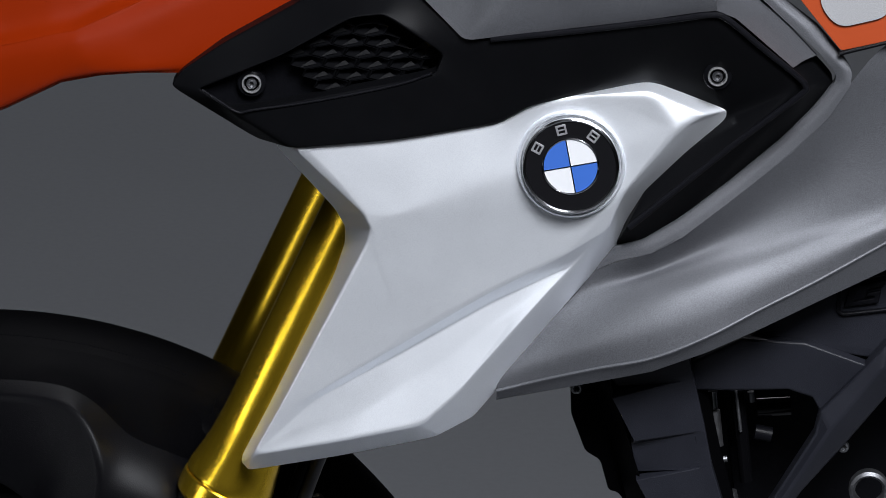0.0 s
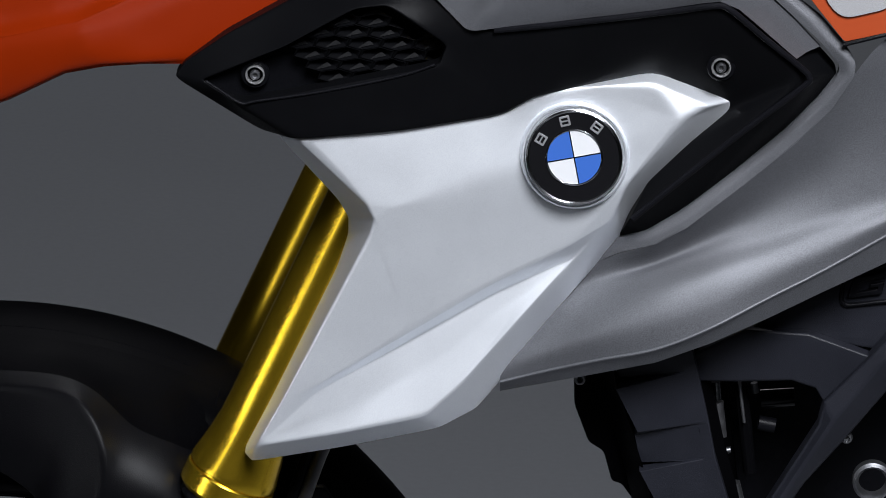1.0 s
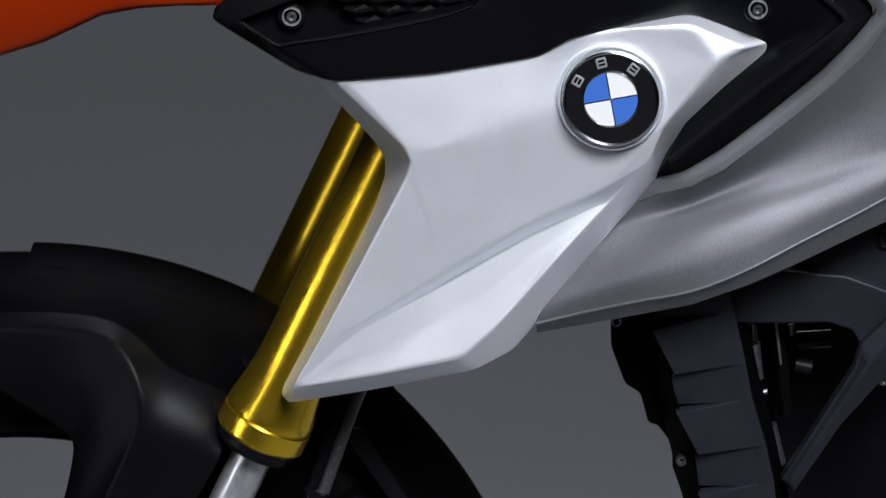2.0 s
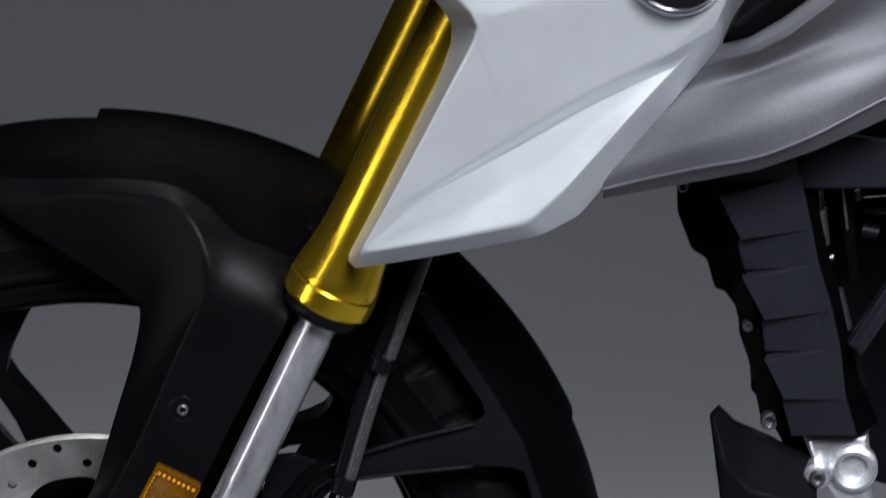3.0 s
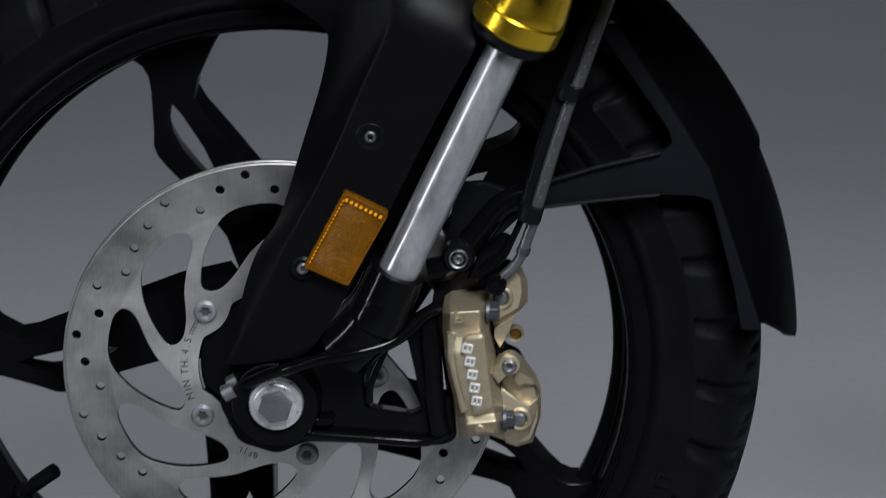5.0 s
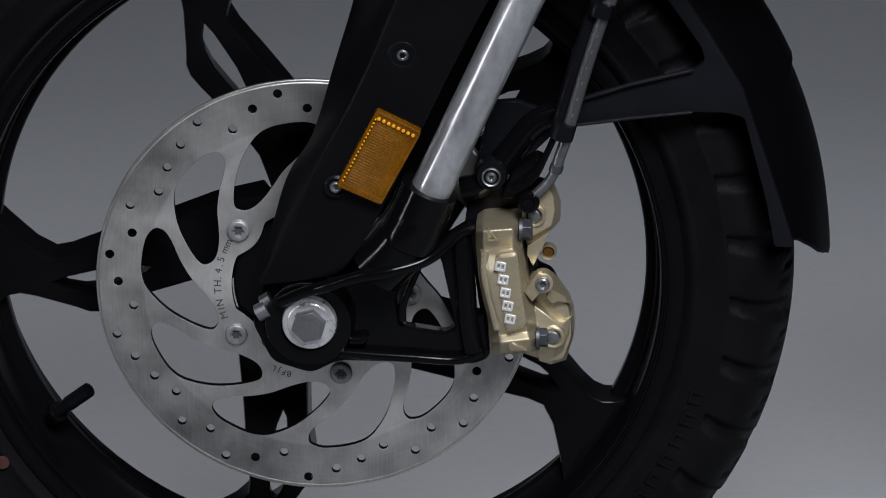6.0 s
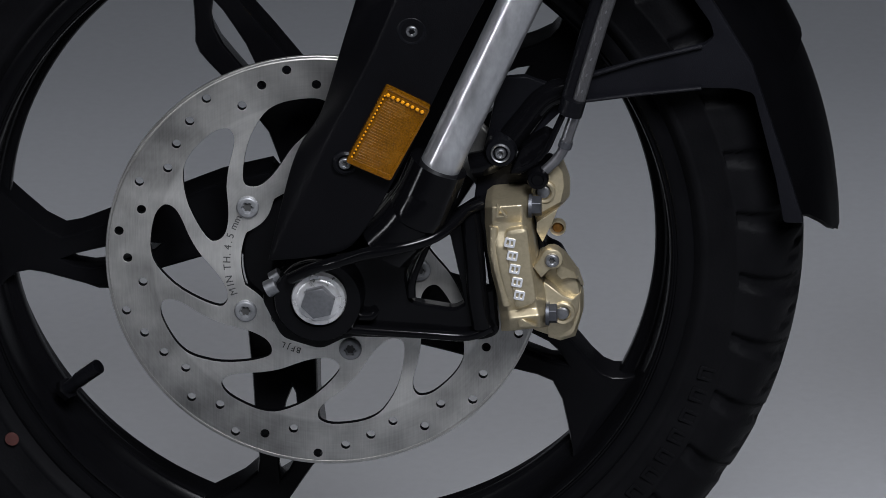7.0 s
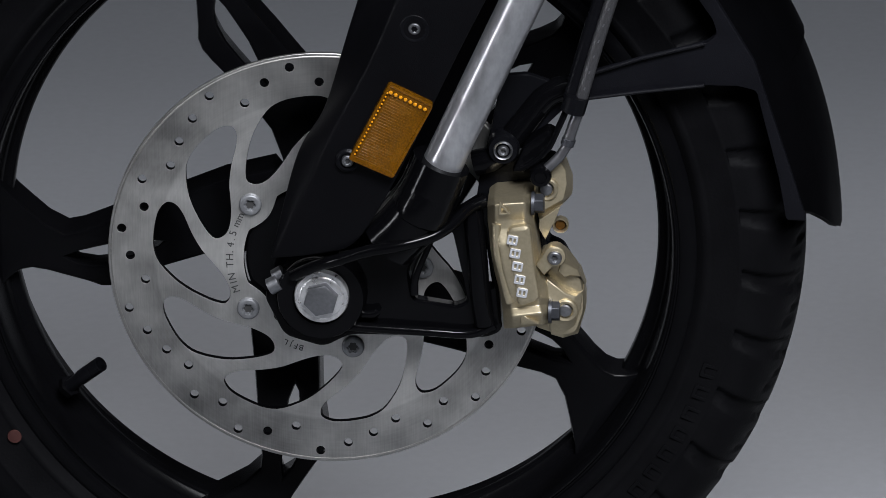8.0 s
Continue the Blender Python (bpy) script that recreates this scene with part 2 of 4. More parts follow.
def tube(path, r, n=12, r_end=None):
    """A round bar along a path of (x, y, z)."""
    pts = [Vector(p) * MM for p in path]
    bm = bmesh.new()
    rings, side = [], None
    for i, p in enumerate(pts):
        way = (pts[min(i + 1, len(pts) - 1)] - pts[max(i - 1, 0)]).normalized()
        side = way.orthogonal().normalized() if side is None else (side - way * side.dot(way)).normalized()
        up = way.cross(side)
        rad = (r + ((r_end if r_end else r) - r) * i / (len(pts) - 1)) * MM
        rings.append([bm.verts.new(p + (side * math.cos(2 * math.pi * k / n) + up * math.sin(2 * math.pi * k / n)) * rad) for k in range(n)])
    for a, b in zip(rings, rings[1:]):
        for k in range(n):
            bm.faces.new((a[k], a[(k + 1) % n], b[(k + 1) % n], b[k]))
    bm.faces.new(rings[0])
    bm.faces.new(rings[-1])
    return bm


def facets(verts, faces, back=0.0, bevel=0.0, soft=(), soft_width=8.0, segments=3):
    """A shell of flat faces between (x, y, z); its rim is turned back by `back`, its edges are rounded. soft: edges (pairs) with a broad rounding."""
    bm = bmesh.new()
    vs = [bm.verts.new(Vector(v) * MM) for v in verts]
    for f in faces:
        bm.faces.new([vs[i] for i in f])
    bm.edges.ensure_lookup_table()
    bmesh.ops.recalc_face_normals(bm, faces=bm.faces)
    layer = bm.edges.layers.int.new("soft")
    for a, b in soft:
        e = bm.edges.get((vs[a], vs[b]))
        if e:
            e[layer] = 1
    if back:
        rim = [e for e in bm.edges if len(e.link_faces) == 1]
        made = bmesh.ops.extrude_edge_only(bm, edges=rim)["geom"]
        for v in made:
            if isinstance(v, bmesh.types.BMVert):
                v.co.y += back * MM
    broad = [e for e in bm.edges if e[layer] == 1]
    if broad:
        bmesh.ops.bevel(bm, geom=broad, offset=soft_width * MM, segments=6, profile=0.5, affect="EDGES", clamp_overlap=True)
    if bevel:
        hard = [e for e in bm.edges if len(e.link_faces) == 2 and e.calc_face_angle(0) > radians(14)]
        bmesh.ops.bevel(bm, geom=hard, offset=bevel * MM, segments=segments, profile=0.5, affect="EDGES", clamp_overlap=True)
    for v in [v for v in bm.verts if not v.link_faces]:
        bm.verts.remove(v)
    return bm


def moulded(verts, faces, back=0.0, creases=(), rim=0.8):
    """A moulded shell between (x, y, z) to be smoothed by subdivision; creases: (corner numbers of a line, sharpness)."""
    bm = bmesh.new()
    vs = [bm.verts.new(Vector(v) * MM) for v in verts]
    for f in faces:
        bm.faces.new([vs[i] for i in f])
    bmesh.ops.recalc_face_normals(bm, faces=bm.faces)
    sharp = bm.edges.layers.float.new("crease_edge")
    edges = [e for e in bm.edges if len(e.link_faces) == 1]
    for e in edges:
        e[sharp] = rim
    for line, amount in creases:
        for a, b in zip(line, line[1:]):
            e = bm.edges.get((vs[a], vs[b]))
            if e:
                e[sharp] = amount
    if back:
        for v in bmesh.ops.extrude_edge_only(bm, edges=edges)["geom"]:
            if isinstance(v, bmesh.types.BMVert):
                v.co.y += back * MM
    for v in [v for v in bm.verts if not v.link_faces]:
        bm.verts.remove(v)
    return bm


def smoothed(ob, levels=2, even=2):
    """Smooths a moulded shell; even: how often its flat faces are divided first, which keeps the rounding close to the edges."""
    for kind, n in (("SIMPLE", even), ("CATMULL_CLARK", levels)):
        if not n:
            continue
        s = ob.modifiers.new("smooth_skin", "SUBSURF")
        s.subdivision_type = kind
        s.levels = s.render_levels = n
    return ob


def along(rail, n):
    """A polyline resampled to n even points."""
    p = np.array(rail, float)
    s = np.r_[0, np.cumsum(np.linalg.norm(np.diff(p, axis=0), axis=1))]
    u = np.linspace(0, s[-1], n)
    return np.stack([np.interp(u, s, p[:, k]) for k in range(3)], 1)


def loft(rails, n=32, m=5, back=0.0):
    """A smooth skin through rails (polylines of x, y, z), turned back at its rim."""
    rows = np.array([along(r, n) for r in rails])
    cols = [spline(rows[:, j], m) for j in range(n)]
    bm = bmesh.new()
    vs = [[bm.verts.new(Vector(p) * MM) for p in col] for col in cols]
    for a, b in zip(vs, vs[1:]):
        for k in range(len(a) - 1):
            bm.faces.new((a[k], a[k + 1], b[k + 1], b[k]))
    if back:
        rim = [e for e in bm.edges if len(e.link_faces) == 1]
        for v in bmesh.ops.extrude_edge_only(bm, edges=rim)["geom"]:
            if isinstance(v, bmesh.types.BMVert):
                v.co.y += back * MM
    bmesh.ops.remove_doubles(bm, verts=bm.verts, dist=0.00002)
    return bm


def patch(rows, n=6, m=6):
    """A smooth skin through a grid of (x, y, z): rows of equal length."""
    fine = [spline(r, n) for r in rows]
    cols = [spline([r[j] for r in fine], m) for j in range(len(fine[0]))]
    bm = bmesh.new()
    vs = [[bm.verts.new(Vector(p) * MM) for p in col] for col in cols]
    for a, b in zip(vs, vs[1:]):
        for k in range(len(a) - 1):
            bm.faces.new((a[k], a[k + 1], b[k + 1], b[k]))
    return bm


def block(x0, x1, y0, y1, z0, z1, bevel=1.0):
    bm = bmesh.new()
    bmesh.ops.create_cube(bm, size=1, matrix=Matrix.LocRotScale(((x0 + x1) / 2 * MM, (y0 + y1) / 2 * MM, (z0 + z1) / 2 * MM), None, ((x1 - x0) * MM, (y1 - y0) * MM, (z1 - z0) * MM)))
    if bevel:
        bmesh.ops.bevel(bm, geom=list(bm.edges), offset=bevel * MM, segments=2, profile=0.5, affect="EDGES")
    return bm


def merged(*parts_of_one):
    """Several bmeshes of one piece as one."""
    out = parts_of_one[0]
    for b in parts_of_one[1:]:
        me = bpy.data.meshes.new("piece")
        b.to_mesh(me)
        b.free()
        out.from_mesh(me)
        bpy.data.meshes.remove(me)
    return out


def empty(name, parent=None, at=(0, 0, 0)):
    ob = new(name)
    ob.empty_display_size = 0.05
    ob.location = Vector(at) * MM
    if parent:
        ob.parent = parent
    return ob

# ---- the studio ----


def slab(name, x0, x1, y0, y1, z0, z1, material, label, category):
    ob = part(name, block(x0, x1, y0, y1, z0, z1, 0), material, None)
    tagged(ob, label, category, kind="structure")
    return ob


slab("floor", -5000, 5000, -6000, 6000, -100, 0, FLOOR_GREY, "smooth matt grey painted studio floor", "floor")
slab("wall_north", -5000, 5000, 6000, 6150, 0, 4500, WALL_GREY, "plain dark grey studio wall", "wall")
slab("wall_south", -5000, 5000, -6150, -6000, 0, 4500, WALL_GREY, "plain dark grey studio wall", "wall")
slab("wall_west", -5150, -5000, -6150, 6150, 0, 4500, WALL_GREY, "plain dark grey studio wall", "wall")
slab("wall_east", 5000, 5150, -6150, 6150, 0, 4500, WALL_GREY, "plain dark grey studio wall", "wall")
slab("ceiling", -5150, 5150, -6150, 6150, 4500, 4650, WALL_GREY, "plain dark studio ceiling", "ceiling")

# ---- the motorcycle ----
bike = tagged(empty("motorcycle"), "adventure motorcycle in silver, grey and orange with gold fork", "motorcycle")
HUB = (0, 0, 330)

# ---- front wheel ----
wheel = empty("front_wheel", bike)
TYRE = [(245, -36), (249, -43), (252, -48.5), (256, -51.5), (258, -54), (261.5, -54), (263, -52.9), (272, -55), (279, -56.2), (281, -57.4), (283, -57.4), (284.5, -56.4), (290, -56.6), (296, -55.6), (302, -53), (309, -47.5), (315, -40), (319.5, -31), (323, -21), (325.5, -10),
        (326.3, 0), (325.5, 10), (323, 21), (319.5, 31), (315, 40), (309, 47.5), (302, 53), (290, 56.5), (272, 55), (257, 51.5), (249, 43), (245, 36)]


def tyre_mesh():
    """Tyre with a moulded ring on its sidewall and slanting grooves cut into its shoulders."""
    bm = lathe(TYRE, HUB, n=1080)
    for v in bm.verts:
        x, y, z = v.co.x / MM, v.co.y / MM, v.co.z / MM - HUB[2]
        r, a = math.hypot(x, z), math.degrees(math.atan2(z, x))
        if r < 283.5 or abs(y) < 6:
            continue
        out = (r - 284) if abs(y) > 40 else 31 + (40 - abs(y))
        step = 9.0
        off = (a + (6.3 if y < 0 else 1.8) + out * 0.055) % step - step / 2
        wide = 0.75 + 0.25 * min(out, 20) / 20
        depth = 3.6 * max(0.0, 1 - max(0.0, abs(off) - wide) / 0.22)
        if 14 < abs(y) < 33:
            side = (a + (2.0 if y < 0 else 6.0) + (abs(y) - 14) * 0.16) % step - step / 2
            depth = max(depth, 2.6 * max(0.0, 1 - max(0.0, abs(side) - 0.45) / 0.2))
        if depth > 0:
            k = 1 - depth / r * (0.4 if r < 292 else 1.0)
            v.co.x, v.co.z = x * k * MM, (HUB[2] + z * k) * MM
            v.co.y = y * (1 - depth * 0.013) * MM
    return bm


tyre = part("tyre", tyre_mesh(), RUBBER, wheel, "black rubber road tyre with shoulder grooves", 60)
for k in range(9):
    a = -17 - 3.6 * k
    bar = cut_plate([rounded([(-5, -6.5), (5, -6.5), (5, 6.5), (-5, 6.5)], 1, 2), rounded([(-2.6, -4), (2.6, -4), (2.6, 4), (-2.6, 4)], 0.6, 2)], -1.2, 1.6, 0.3)
    bar.transform(Matrix.Translation(Vector((HUB[0] + 275 * math.cos(radians(a)), -55.4, HUB[2] + 275 * math.sin(radians(a)))) * MM) @ pose(0, 0, 0, 0, -a + 90, 0))
    part("sidewall_marking", bar, RUBBER, tyre)
dot = (-220, 187)
part("paint_dot", lathe([(0.01, 0), (5, 0), (4.8, -0.5), (0.01, -0.6)], (dot[0], -56, dot[1]), n=24, closed=False), DULL_RED, tyre, "dull red factory paint dot")
RIM = [(248, -44), (252, -46), (252.5, -48.5), (249, -50.5), (244, -50.5), (241, -49), (240.5, -46.5), (239.5, -46.5), (238.5, -48), (237, -47.5), (235.6, -44), (235, -38), (233.8, -15), (230.5, -9), (226, -7), (224.2, -4.5), (224.2, 4.5), (226, 7), (230.5, 9), (233.5, 15),
       (235, 38), (234.5, 44), (238, 48), (244, 50.5), (249, 50.5), (252, 48), (248, 44), (243, 36), (238, 25), (236, 10), (236, -10), (238, -25), (243, -36)]
part("rim", lathe(RIM, HUB, n=180), RIM_BLACK, wheel, "satin black cast alloy rim", 50)


def spoke_loops(a):
    """Outline and slot of a spoke that forks towards the hub, at angle a; (along, across) from the hub."""
    out = [(234, -46), (227, -36), (220, -28), (212, -20), (200, -8.5), (187, -1), (176, -3), (152, -12), (117, -24), (75, -40), (40, -48), (20, -20), (20, 20), (60, 14), (85, 14), (122, 25), (145, 35), (155, 38.5), (163, 38.5), (172, 35), (200, 26.5), (211, 24.5), (219, 26), (226, 31), (234, 40)]
    slot = [(187, 16), (179, 20), (168, 22), (155, 20.5), (140, 15.5), (122, 9), (118, 5.5), (130, 4.5), (150, 6.2), (163, 9), (178, 12.5)]
    c, s = math.cos(a), math.sin(a)
    return [[(HUB[0] + u * c - v * s, HUB[2] + u * s + v * c) for u, v in loop] for loop in (out, slot)]


def spoke_mesh(a):
    """A cast spoke whose slot widens towards the back."""
    loops = spoke_loops(a)
    bm = cut_plate(loops, -19, 34, 3.0)
    slot = [Vector((x, 0, z)) for x, z in loops[1]]
    mid = sum(slot, Vector()) / len(slot)
    for v in bm.verts:
        if v.co.y < -0.008:
            continue
        here = Vector((v.co.x / MM, 0, v.co.z / MM))
        k = min(range(len(slot)), key=lambda i: (slot[i] - here).length)
        if (slot[k] - here).length < 4.5:
            run = slot[(k + 1) % len(slot)] - slot[k - 1]
            out = Vector((run.z, 0, -run.x)).normalized()
            v.co += out * (5.0 * MM if out.dot(slot[k] - mid) > 0 else -5.0 * MM)
    return bm


for k in range(5):
    part("spoke", spoke_mesh(radians(182 + 72 * k)), RIM_BLACK, wheel)
part("hub", lathe([(20, -52), (48, -52), (50, -48), (50, -24), (46, -18), (44, 20), (48, 30), (48, 52), (20, 52)], HUB, n=64), RIM_BLACK, wheel)
VALVE = spline([(-188, -20, 208), (-184, -24, 213), (-173, -30, 224), (-161, -36, 235)], 4)
valve = part("valve_stem", tube(VALVE, 4.6, 14), BLACK_PLASTIC, wheel, "short black rubber valve stem")
part("valve_cap", tube(VALVE[-6:], 5.4, 14), BLACK_PLASTIC, valve)
part("valve_nut", tube(VALVE[2:5], 8.0, 6), RIM_BLACK, valve)

# ---- brake disc ----
DISC_Y = -68
SLOT = [(114, 231.5), (108.5, 232), (102, 235), (94, 241.5), (86, 248.5), (79, 254.3), (73.8, 260.3), (71, 266.5), (70.8, 272), (74, 276.3), (80, 277), (91, 270.5), (104, 262.5), (115, 254.5), (119, 249), (120, 243), (120, 236.5), (117.5, 232.7)]
HOLE_RADII = (142, 135, 126, 142, 136, 131, 125.5, 138, 130)


def polar(r, a):
    return (HUB[0] + r * math.cos(radians(a)), HUB[2] + r * math.sin(radians(a)))


def disc_loops():
    loops = [circle(HUB[0], HUB[2], 150, 180)]
    inner = []
    for k in range(180):
        a = 2 * k
        near = abs((a - 142.5 + 36) % 72 - 36)
        inner.append(polar(57 - 6.5 * max(0.0, 1 - (near / 16) ** 2), a))
    loops.append(inner)
    for k in range(10):
        loops.append(spline([polar(r, a + 36 * k) for r, a in SLOT], 3, True))
    for k in range(45):
        x, z = polar(HOLE_RADII[k % 9], 171.9 + 8 * k)
        loops.append(circle(x, z, 3.1, 16))
    return loops


disc_mesh = cut_plate(disc_loops(), DISC_Y, 4.6, 0.35)
bmesh.ops.recalc_face_normals(disc_mesh, faces=disc_mesh.faces)
# walls of slots and holes take the second, black material
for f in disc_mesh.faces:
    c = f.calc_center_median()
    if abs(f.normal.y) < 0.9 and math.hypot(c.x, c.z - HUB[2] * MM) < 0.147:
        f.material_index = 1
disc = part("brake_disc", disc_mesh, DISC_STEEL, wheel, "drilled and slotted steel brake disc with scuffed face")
disc.data.materials.append(BLACK_AND_SHADE)
part("disc_chamfer", lathe([(147.6, -68.3), (148.4, -68.3), (150.3, -67.0), (150.3, -64.6), (147.6, -64.6)], HUB, n=180), STEEL, disc, "bright worn outer edge")


def torx_bolt(name, x, y, z, r, parent, material=ZINC, head=4.0, sockets=6, washer=0.0):
    """A round-headed bolt seen from the side, with a cut socket; y: the plane on which it sits."""
    prof = [(0.01, 0), (r, 0), (r, -head * 0.55), (r * 0.92, -head * 0.85), (r * 0.8, -head), (r * 0.56, -head), (r * 0.5, -head * 0.9), (r * 0.48, -head * 0.35), (0.01, -head * 0.3)]
    b = lathe(prof, (x, y, z), n=6 * sockets, closed=False)
    for v in b.verts:
        d = Vector((v.co.x - x * MM, 0, v.co.z - z * MM))
        if 0.3 * r * MM < d.length < 0.53 * r * MM:
            a = math.atan2(d.z, d.x)
            k = 1 + 0.16 * math.cos(sockets * a)
            v.co.x, v.co.z = x * MM + d.x * k, z * MM + d.z * k
    ob = part(name, b, material, parent)
    # dark disc at the bottom: the depth's shade as colour
    part("socket", lathe([(0.01, -head * 0.34), (r * 0.42, -head * 0.34), (r * 0.42, 0), (0.01, 0)], (x, y, z), n=12, closed=False), INK_AND_SHADE, ob)
    if washer:
        part("washer", lathe([(r * 0.9, 0), (washer, 0), (washer, -1.2), (r * 0.9, -1.2)], (x, y, z), n=24), material, parent)
    return ob


for k in range(5):
    x, z = polar(65.5, 142.5 + 71.6 * k)
    torx_bolt("disc_bolt", x, DISC_Y, z, 7.8, disc, DISC_BOLT, 3.0)
part("disc_carrier", lathe([(30, -46), (54, -50), (56, -52), (56, -63), (52, -64), (30, -64)], HUB, n=72), BLACK_PAINT, wheel)


def lettering(name, words, x, y, z, size, turn, material, parent, spacing=1.0, flip=False):
    """Words on a side plane, in the built-in font."""
    cu = bpy.data.curves.new(name, "FONT")
    cu.body, cu.size, cu.align_x, cu.align_y, cu.extrude, cu.space_character = words, size * MM, "CENTER", "CENTER", 0.00012, spacing
    ob = bpy.data.objects.new(name, cu)
    me = bpy.data.meshes.new_from_object(ob)
    bpy.data.objects.remove(ob)
    bm = bmesh.new()
    bm.from_mesh(me)
    bm.transform(Matrix.Translation((x * MM, y * MM, z * MM)) @ pose(0, 0, 0, 90) @ pose(0, 0, 0, 0, 0, turn))
    return part(name, bm, material, parent)


for k, (words, a) in enumerate((("M", 200), ("I", 195.6), ("N", 191.8), ("T", 184.2), ("H", 179.4), (".", 176), ("4", 171.5), (".", 167.9), ("5", 164), ("mm", 155))):
    x, z = polar(66.5, a)
    lettering("disc_marking", words, x, DISC_Y - 0.2, z, 7.2, a - 90, INK_AND_SHADE, disc)
for words, a in (("B", 254.5), ("F", 251.3), ("J", 248.2), ("L", 245.0)):
    x, z = polar(67.5, a)
    lettering("disc_marking", words, x, DISC_Y - 0.2, z, 6.0, a - 90, INK_AND_SHADE, disc)

# ---- fork ----
AXIS = Vector((0.4077, 0, 0.9131))
FOOT = Vector((158, -118, 595))       # lower end of the near gold tube


def on_fork(s, side=-1):
    p = FOOT + AXIS * s
    return (p.x, p.y, p.z) if side < 0 else (p.x - 5 - 19, 100, p.z - 48)


def turned(profile, side=-1, n=48, shift=0.0):
    x, y, z = on_fork(0, side)
    return lathe([(r, s) for r, s in profile], (x + shift, y, z), axis=AXIS, n=n)


# added sheet that blackens the gap and hides the far stanchion
part("gap_sheet", cut_plate([rounded([(121, 563), (155, 572), (135, 524), (101, 446), (78, 392), (40, 387), (63, 433), (97, 502)], 6)], -84, 6, 1.5), BLACK_AND_SHADE, bike, "black sheet added to fill the gap behind the fork leg")
for side in (-1, 1):
    leg = empty("fork_leg", bike)
    part("gold_tube", turned([(20, 1), (27.6, 0), (28.6, 0.2), (30.6, 2.4), (30.8, 3.4), (30.8, 15.2), (30.2, 16), (29, 16.2), (29, 17.6), (30, 17.8), (30.3, 18.6), (29.8, 23), (28, 32), (26.2, 43), (25, 56), (24.5, 74), (24.5, 420), (20, 420)], side, 64), GOLD, leg, "gold anodised upper fork tube with stepped collar")
    part("dust_seal", turned([(11, -9), (24, -9), (27.5, -5), (28, 1), (11, 1)], side), BLACK_PLASTIC, leg)
    part("stanchion", turned([(10, -215), (13.8, -215), (13.8, 2), (10, 2)], side, 64, 1.8), SATIN_CHROME, leg, "polished chrome fork stanchion")
    part("wiper_ring", turned([(13.9, -207), (17.6, -207), (18, -204), (16, -201.5), (13.9, -201)], side, 48, 1.8), BLACK_PAINT, leg)
    part("lower_leg", turned([(0.01, -236), (14, -235), (20, -230), (21.5, -222), (19.5, -207), (13.9, -206)], side, 48, 1.5), BLACK_PAINT, leg, "gloss black cast lower fork leg")

# ---- silver side panel ----
PANEL_FRONT = [(208, -186, 859), (337, -199, 883), (360, -203, 899), (433, -196, 915), (485, -196, 894), (451, -213, 884), (253, -196, 820), (359, -207, 850), (219, -190, 694), (282, -197, 736), (332, -203, 770), (382, -208, 799), (408, -208, 816), (222, -187, 691), (284, -188, 729), (335, -193, 762), (386, -198, 789)]
PANEL_EDGE = [(183, -184, 652), (239, -191, 665), (292, -200, 680), (314, -201, 702), (349, -202, 745), (194, -152, 852), (240, -152, 798), (174, -152, 637), (180, -162, 634), (239, -170, 648), (301, -178, 665), (325, -178, 679), (337, -178, 694), (371, -180, 742), (415, -174, 795), (420, -173, 804), (419, -212, 844)]
PANEL_FOLDS = [(255, -196, 800), (233, -152, 762), (202, -188, 689), (190, -152, 669), (273, -199, 820), (397, -207, 904), (258, -197, 810), (233, -152, 810), (240, -152, 785), (433, -211, 908), (467, -209, 893), (213, -187, 672), (264, -190, 693), (307, -194, 722), (354, -198, 760), (488, -193, 880)]
PANEL = PANEL_FRONT + PANEL_EDGE + PANEL_FOLDS
UPPER_FACES = [(0, 1, 7, 38, 6), (6, 38, 40), (40, 38, 7, 10, 9), (40, 9, 34), (34, 9, 8, 36), (1, 2, 39, 5, 7), (2, 3, 43, 39), (39, 43, 5), (43, 44, 5), (3, 4, 44, 43), (5, 44, 4), (7, 5, 33, 11, 10), (33, 12, 11)]
WING_FACES = [(36, 8, 13, 17), (8, 9, 14, 13), (9, 10, 15, 14), (10, 11, 16, 15), (11, 12, 16), (13, 45, 17), (13, 14, 46, 45), (45, 46, 18, 17), (14, 15, 47, 46), (46, 47, 19, 18), (15, 16, 48, 47), (47, 48, 20, 19), (48, 21, 20), (16, 21, 48)]
RIM_FACES = [(16, 12, 31, 30, 21), (5, 4, 49, 32, 33), (33, 32, 31, 12), (0, 6, 41, 22), (6, 40, 23, 41), (40, 34, 42, 23), (34, 36, 37, 35, 42), (36, 17, 24, 37), (17, 25, 24), (17, 18, 26, 25), (18, 19, 27, 26), (19, 20, 28, 27), (20, 21, 29, 28), (21, 30, 29)]
PANEL_FACES = UPPER_FACES + WING_FACES + RIM_FACES
panel = empty("side_panel", bike)
PANEL_LINES = [((0, 6, 40, 34, 36, 17), 0.62), ((17, 18, 19, 20, 21, 16), 0.45), ((0, 1, 2, 3), 0.55), ((3, 4), 0.4), ((8, 9, 10, 11, 12), 0.8), ((13, 14, 15, 16), 0.6), ((39, 5), 0.75), ((5, 33, 12), 0.6), ((5, 4), 0.35), ((49, 32, 31, 30, 29, 28, 27, 26, 25, 24, 37, 35, 42, 23, 41, 22, 0), 0.4)]
smoothed(part("panel_shell", moulded(PANEL, PANEL_FACES, 14, PANEL_LINES, 0.4), SILVER, panel, "matt silver painted creased side panel", 180, False))

# ---- round badge on the panel ----
BADGE = (384, -216, 860)
badge = empty("round_badge", panel)
